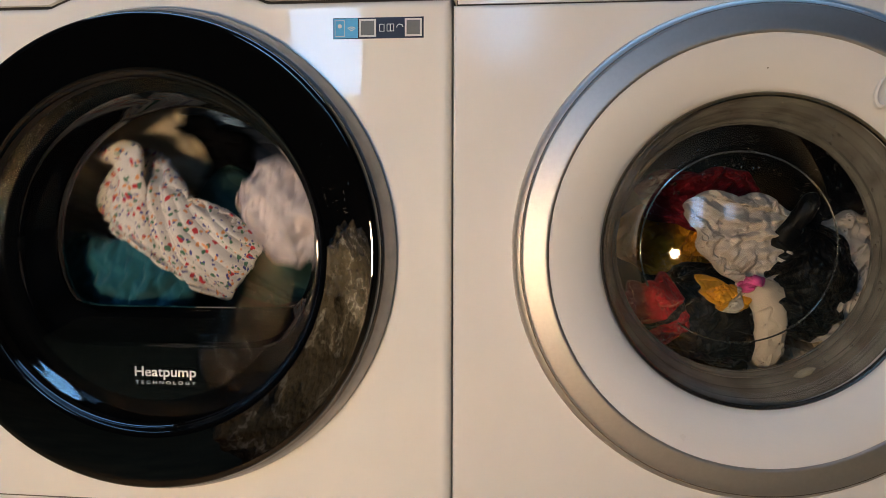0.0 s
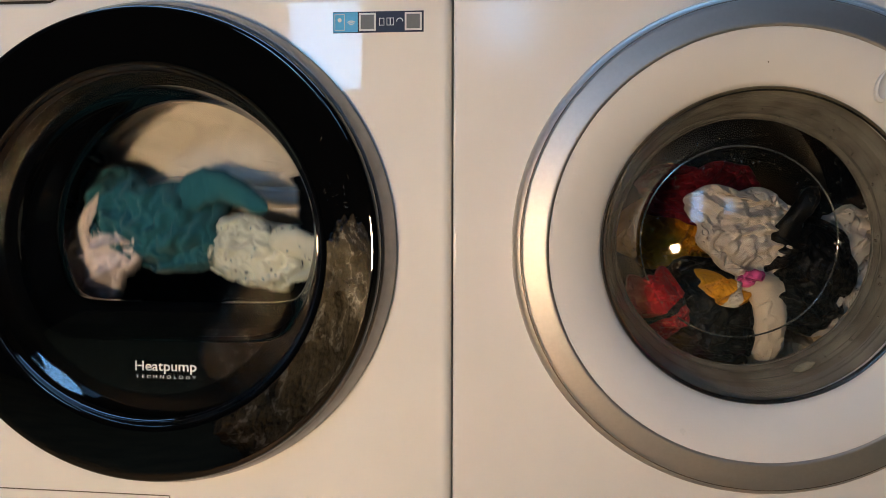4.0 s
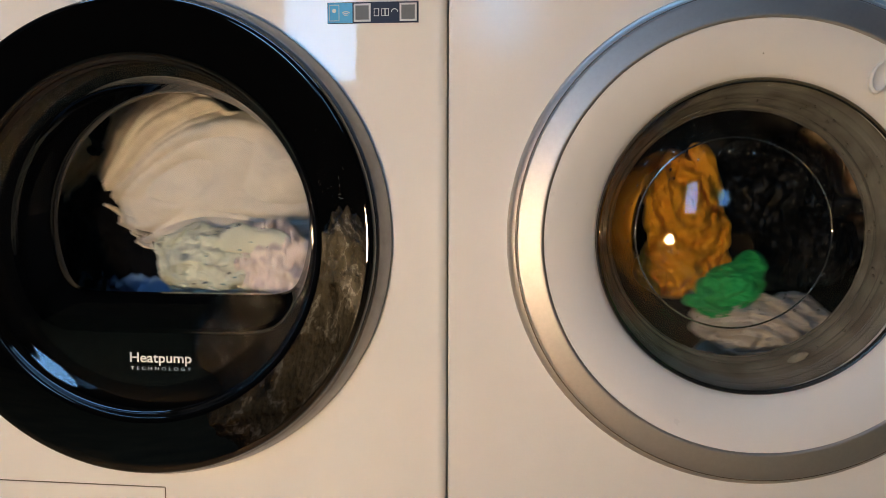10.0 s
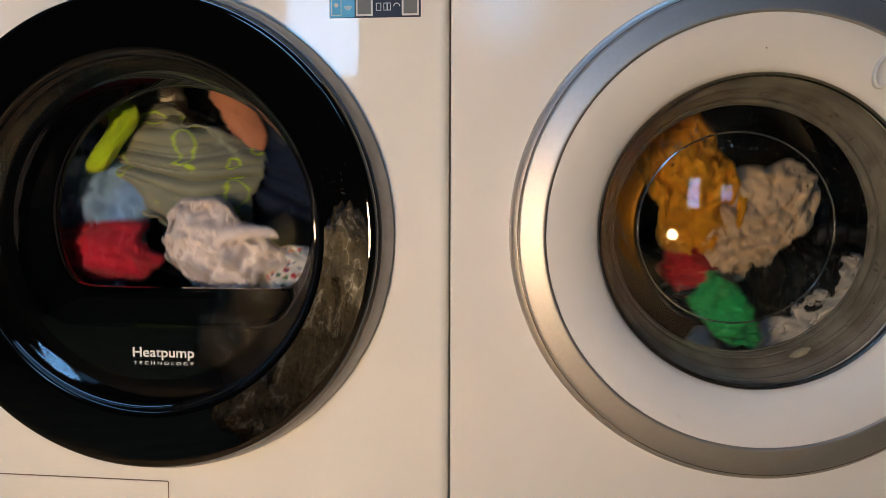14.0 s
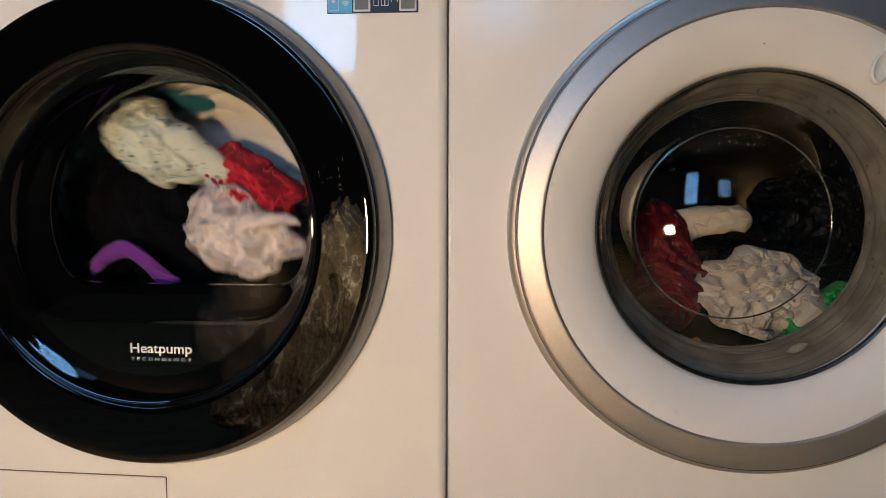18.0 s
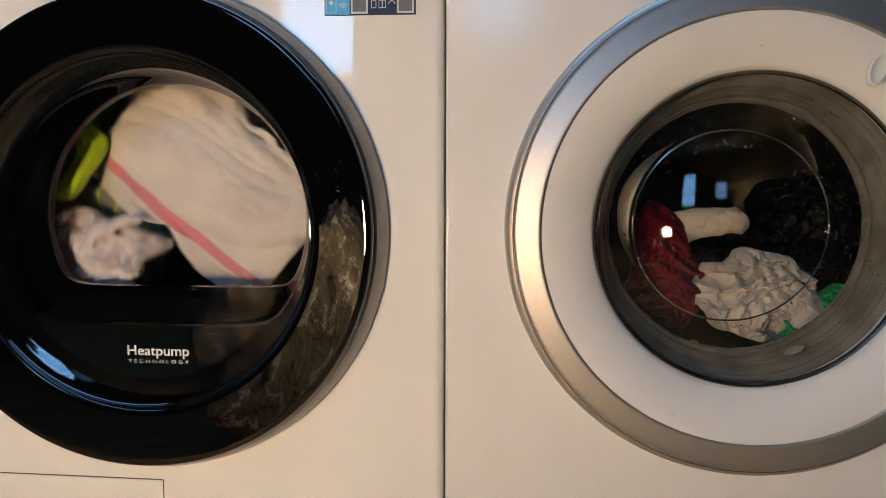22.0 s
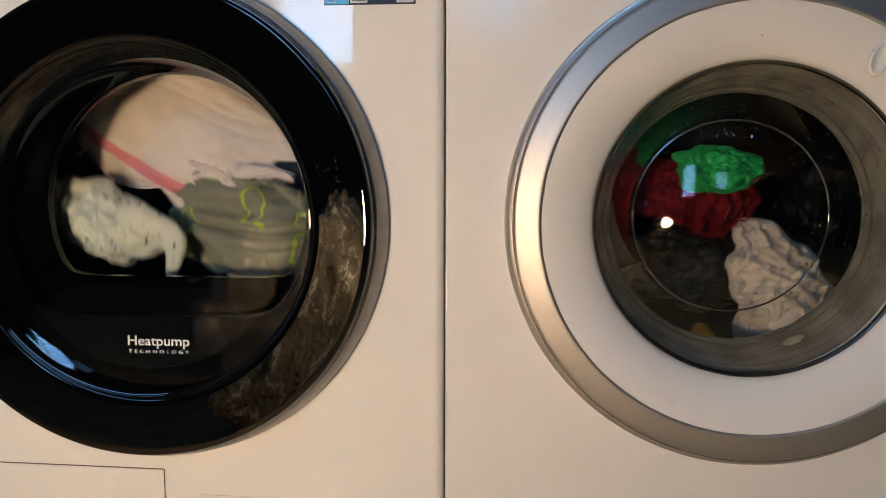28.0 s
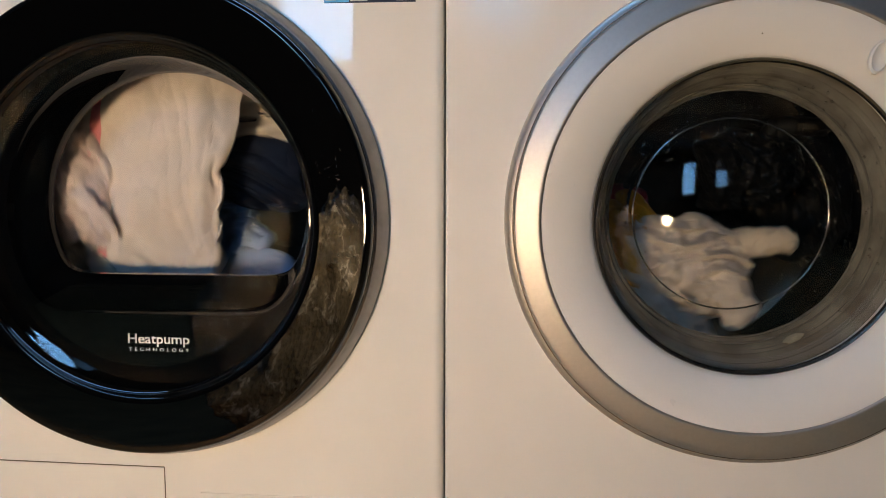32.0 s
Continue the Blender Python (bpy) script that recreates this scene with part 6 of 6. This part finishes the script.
    walk(w_cream, tumble(WX, WZ, 0, [
        (0, 0.328, 0.105, 0.398, 0, 78), (5.5, 0.328, 0.105, 0.398, 0, 78), (6, 0.372, 0.120, 0.419, 0, -25),
        (7, 0.381, 0.130, 0.390, 0, -8), (8, 0.251, 0.185, 0.275, 84, -7), (9, 0.240, 0.180, 0.276, 84, -6),
        (10, 0.287, 0.186, 0.272, 84, -2), (11, 0.407, 0.130, 0.396, 0, -50), (12, 0.215, 0.189, 0.273, 84, -3),
        (13, 0.251, 0.185, 0.275, 84, -7), (14, 0.240, 0.180, 0.276, 84, -6), (15, 0.302, 0.170, 0.468, 0, -15),
        (22.6, 0.302, 0.170, 0.468, 0, -15), (23, 0.325, 0.170, 0.460, 0, 85), (24, 0.240, 0.180, 0.276, 84, -6),
        (25, 0.287, 0.186, 0.272, 84, -2), (26, 0.252, 0.189, 0.278, 84, 3), (27, 0.215, 0.189, 0.273, 84, -3),
        (28, 0.414, 0.170, 0.381, 0, 20), (29, 0.240, 0.180, 0.276, 84, -6), (30, 0.246, 0.150, 0.567, 0, -20),
        (31, 0.252, 0.189, 0.278, 84, 3), (32, 0.353, 0.150, 0.433, 0, -15),
    ]))
    walk(w_green, tumble(WX, WZ, 0, [
        (0, 0.260, 0.183, 0.273, 84, -4), (5.5, 0.260, 0.183, 0.273, 84, -4), (6, 0.313, 0.185, 0.273, 84, -7),
        (7, 0.223, 0.190, 0.275, 84, -4), (8, 0.236, 0.180, 0.274, 84, -5), (9, 0.271, 0.181, 0.278, 84, 7),
        (10, 0.308, 0.110, 0.421, 0, -30), (11, 0.419, 0.120, 0.457, 0, 30), (12, 0.405, 0.110, 0.394, 0, -35),
        (13, 0.345, 0.160, 0.328, 0, 80), (14, 0.306, 0.110, 0.387, 0, 60), (15, 0.412, 0.130, 0.379, 0, -20),
        (22.6, 0.412, 0.130, 0.379, 0, -20), (23, 0.298, 0.170, 0.604, 0, 0), (24, 0.272, 0.110, 0.469, 0, 20),
        (25, 0.199, 0.140, 0.450, 0, 70), (26, 0.321, 0.140, 0.363, 0, 0), (27, 0.223, 0.190, 0.275, 84, -4),
        (28, 0.296, 0.110, 0.535, 0, 10), (29, 0.271, 0.181, 0.278, 84, 7), (30, 0.260, 0.183, 0.273, 84, -4),
        (31, 0.313, 0.185, 0.273, 84, -7), (32, 0.223, 0.190, 0.275, 84, -4),
    ]))
    walk(w_maroon, tumble(WX, WZ, 0, [
        (0, 0.298, 0.200, 0.532, 0, 0), (5.5, 0.298, 0.200, 0.532, 0, 0), (6, 0.325, 0.190, 0.353, 0, 0),
        (7, 0.217, 0.185, 0.277, 84, -1), (8, 0.224, 0.187, 0.275, 84, -2), (9, 0.350, 0.260, 0.566, 0, 0),
        (10, 0.251, 0.190, 0.277, 84, 2), (11, 0.236, 0.160, 0.426, 0, 60), (12, 0.366, 0.150, 0.545, 0, 5),
        (13, 0.457, 0.220, 0.557, 0, 0), (14, 0.242, 0.186, 0.276, 84, 4), (15, 0.246, 0.140, 0.426, 0, 70),
        (22.6, 0.246, 0.140, 0.426, 0, 70), (23, 0.263, 0.130, 0.533, 0, 75), (24, 0.242, 0.186, 0.276, 84, 4),
        (25, 0.251, 0.190, 0.277, 84, 2), (26, 0.413, 0.160, 0.441, 0, 0), (27, 0.217, 0.185, 0.277, 84, -1),
        (28, 0.283, 0.150, 0.505, 0, 0), (29, 0.242, 0.186, 0.276, 84, 4), (30, 0.281, 0.220, 0.374, 0, 0),
        (31, 0.297, 0.180, 0.273, 84, 2), (32, 0.217, 0.185, 0.277, 84, -1),
    ]))
    walk(w_orange, tumble(WX, WZ, 0, [
        (0, 0.284, 0.260, 0.491, 0, -20), (5.5, 0.284, 0.260, 0.491, 0, -20), (6, 0.307, 0.182, 0.278, 84, -7),
        (7, 0.260, 0.240, 0.429, 0, 60), (8, 0.265, 0.185, 0.275, 84, -6), (9, 0.255, 0.140, 0.548, 0, -30),
        (10, 0.262, 0.130, 0.484, 0, 80), (11, 0.307, 0.182, 0.278, 84, -7), (12, 0.243, 0.188, 0.274, 84, 5),
        (13, 0.265, 0.185, 0.275, 84, -6), (14, 0.266, 0.130, 0.528, 0, 60), (15, 0.245, 0.182, 0.278, 84, 6),
        (22.6, 0.245, 0.182, 0.278, 84, 6), (23, 0.265, 0.185, 0.275, 84, -6), (24, 0.264, 0.183, 0.273, 84, -6),
        (25, 0.403, 0.240, 0.529, 0, 65), (26, 0.307, 0.182, 0.278, 84, -7), (27, 0.369, 0.140, 0.420, 0, 10),
        (28, 0.265, 0.185, 0.275, 84, -6), (29, 0.319, 0.120, 0.368, 0, 0), (30, 0.314, 0.120, 0.428, 0, 15),
        (31, 0.311, 0.120, 0.494, 0, 0), (32, 0.220, 0.160, 0.411, 0, 60),
    ]))
    walk(w_pink, tumble(WX, WZ, 0, [
        (0, 0.319, 0.095, 0.443, 0, -25), (5.5, 0.319, 0.095, 0.443, 0, -25), (6, 0.230, 0.181, 0.274, 84, 3),
        (7, 0.246, 0.188, 0.274, 84, -5), (8, 0.235, 0.182, 0.273, 84, 4), (9, 0.235, 0.189, 0.277, 84, 6),
        (10, 0.313, 0.183, 0.276, 84, -5), (11, 0.230, 0.181, 0.274, 84, 3), (12, 0.245, 0.188, 0.274, 84, -5),
        (13, 0.235, 0.182, 0.273, 84, 4), (14, 0.235, 0.189, 0.277, 84, 6), (15, 0.313, 0.183, 0.276, 84, -5),
        (22.6, 0.313, 0.183, 0.276, 84, -5), (23, 0.235, 0.182, 0.273, 84, 4), (24, 0.235, 0.189, 0.277, 84, 6),
        (25, 0.313, 0.183, 0.276, 84, -5), (26, 0.230, 0.181, 0.274, 84, 3), (27, 0.245, 0.188, 0.274, 84, -5),
        (28, 0.235, 0.182, 0.273, 84, 4), (29, 0.235, 0.189, 0.277, 84, 6), (30, 0.313, 0.183, 0.276, 84, -5),
        (31, 0.230, 0.181, 0.274, 84, 3), (32, 0.245, 0.188, 0.274, 84, -5),
    ]))
    walk(w_red, tumble(WX, WZ, 0, [
        (0, 0.224, 0.094, 0.414, 0, 60), (5.5, 0.224, 0.094, 0.414, 0, 60), (6, 0.369, 0.120, 0.357, 0, 0),
        (7, 0.329, 0.160, 0.334, 0, 0), (8, 0.275, 0.187, 0.274, 84, 7), (9, 0.258, 0.182, 0.273, 84, 5),
        (10, 0.270, 0.184, 0.272, 84, 0), (11, 0.279, 0.185, 0.275, 84, 2), (12, 0.240, 0.187, 0.276, 84, 4),
        (13, 0.346, 0.105, 0.448, 0, 80), (14, 0.280, 0.150, 0.423, 0, 60), (15, 0.270, 0.184, 0.272, 84, 0),
        (22.6, 0.270, 0.184, 0.272, 84, 0), (23, 0.275, 0.187, 0.274, 84, 7), (24, 0.258, 0.182, 0.273, 84, 5),
        (25, 0.270, 0.184, 0.272, 84, 0), (26, 0.266, 0.160, 0.533, 0, 20), (27, 0.239, 0.187, 0.276, 84, 4),
        (28, 0.275, 0.187, 0.274, 84, 7), (29, 0.258, 0.182, 0.273, 84, 5), (30, 0.270, 0.184, 0.272, 84, 0),
        (31, 0.242, 0.130, 0.552, 0, 20), (32, 0.204, 0.220, 0.482, 0, 0),
    ]))
    walk(w_tan, tumble(WX, WZ, 0, [
        (0, 0.427, 0.200, 0.346, 0, -20), (5.5, 0.427, 0.200, 0.346, 0, -20), (6, 0.361, 0.140, 0.394, 0, -10),
        (7, 0.440, 0.200, 0.408, 0, 60), (8, 0.285, 0.110, 0.440, 0, -15), (9, 0.358, 0.120, 0.546, 0, 15),
        (10, 0.483, 0.240, 0.542, 0, 60), (11, 0.267, 0.187, 0.273, 84, 3), (12, 0.322, 0.170, 0.383, 0, 0),
        (13, 0.323, 0.130, 0.529, 0, 0), (14, 0.345, 0.130, 0.493, 0, -45), (15, 0.306, 0.189, 0.276, 84, 6),
        (22.6, 0.306, 0.189, 0.276, 84, 6), (23, 0.269, 0.183, 0.274, 84, 6), (24, 0.225, 0.187, 0.274, 84, 2),
        (25, 0.380, 0.140, 0.390, 0, 50), (26, 0.267, 0.187, 0.273, 84, 3), (27, 0.359, 0.180, 0.374, 0, 0),
        (28, 0.269, 0.183, 0.274, 84, 6), (29, 0.400, 0.130, 0.452, 0, 70), (30, 0.401, 0.190, 0.402, 0, 30),
        (31, 0.267, 0.187, 0.273, 84, 3), (32, 0.230, 0.182, 0.278, 84, 6),
    ]))
    walk(w_yellow, tumble(WX, WZ, 0, [
        (0, 0.294, 0.100, 0.430, 0, 20), (5.5, 0.294, 0.100, 0.430, 0, 20), (6, 0.279, 0.190, 0.278, 84, -6),
        (7, 0.297, 0.190, 0.275, 84, -3), (8, 0.230, 0.188, 0.275, 84, -4), (9, 0.260, 0.183, 0.273, 84, 6),
        (10, 0.306, 0.186, 0.277, 84, -6), (11, 0.279, 0.190, 0.278, 84, -6), (12, 0.297, 0.190, 0.275, 84, -3),
        (13, 0.230, 0.188, 0.275, 84, -4), (14, 0.260, 0.183, 0.273, 84, 6), (15, 0.306, 0.186, 0.277, 84, -6),
        (22.6, 0.306, 0.186, 0.277, 84, -6), (23, 0.230, 0.188, 0.275, 84, -4), (24, 0.260, 0.183, 0.273, 84, 6),
        (25, 0.306, 0.186, 0.277, 84, -6), (26, 0.279, 0.190, 0.278, 84, -6), (27, 0.297, 0.190, 0.275, 84, -3),
        (28, 0.230, 0.188, 0.275, 84, -4), (29, 0.260, 0.183, 0.273, 84, 6), (30, 0.411, 0.140, 0.462, 0, 60),
        (31, 0.212, 0.120, 0.487, 0, 70), (32, 0.297, 0.190, 0.275, 84, -3),
    ]))


DRYER_TURNS = [(0.0, 32.0, 330.0)]
WASHER_TURNS = [(5.6, 14.9, -300.0), (22.6, 32.0, 300.0)]
motions()
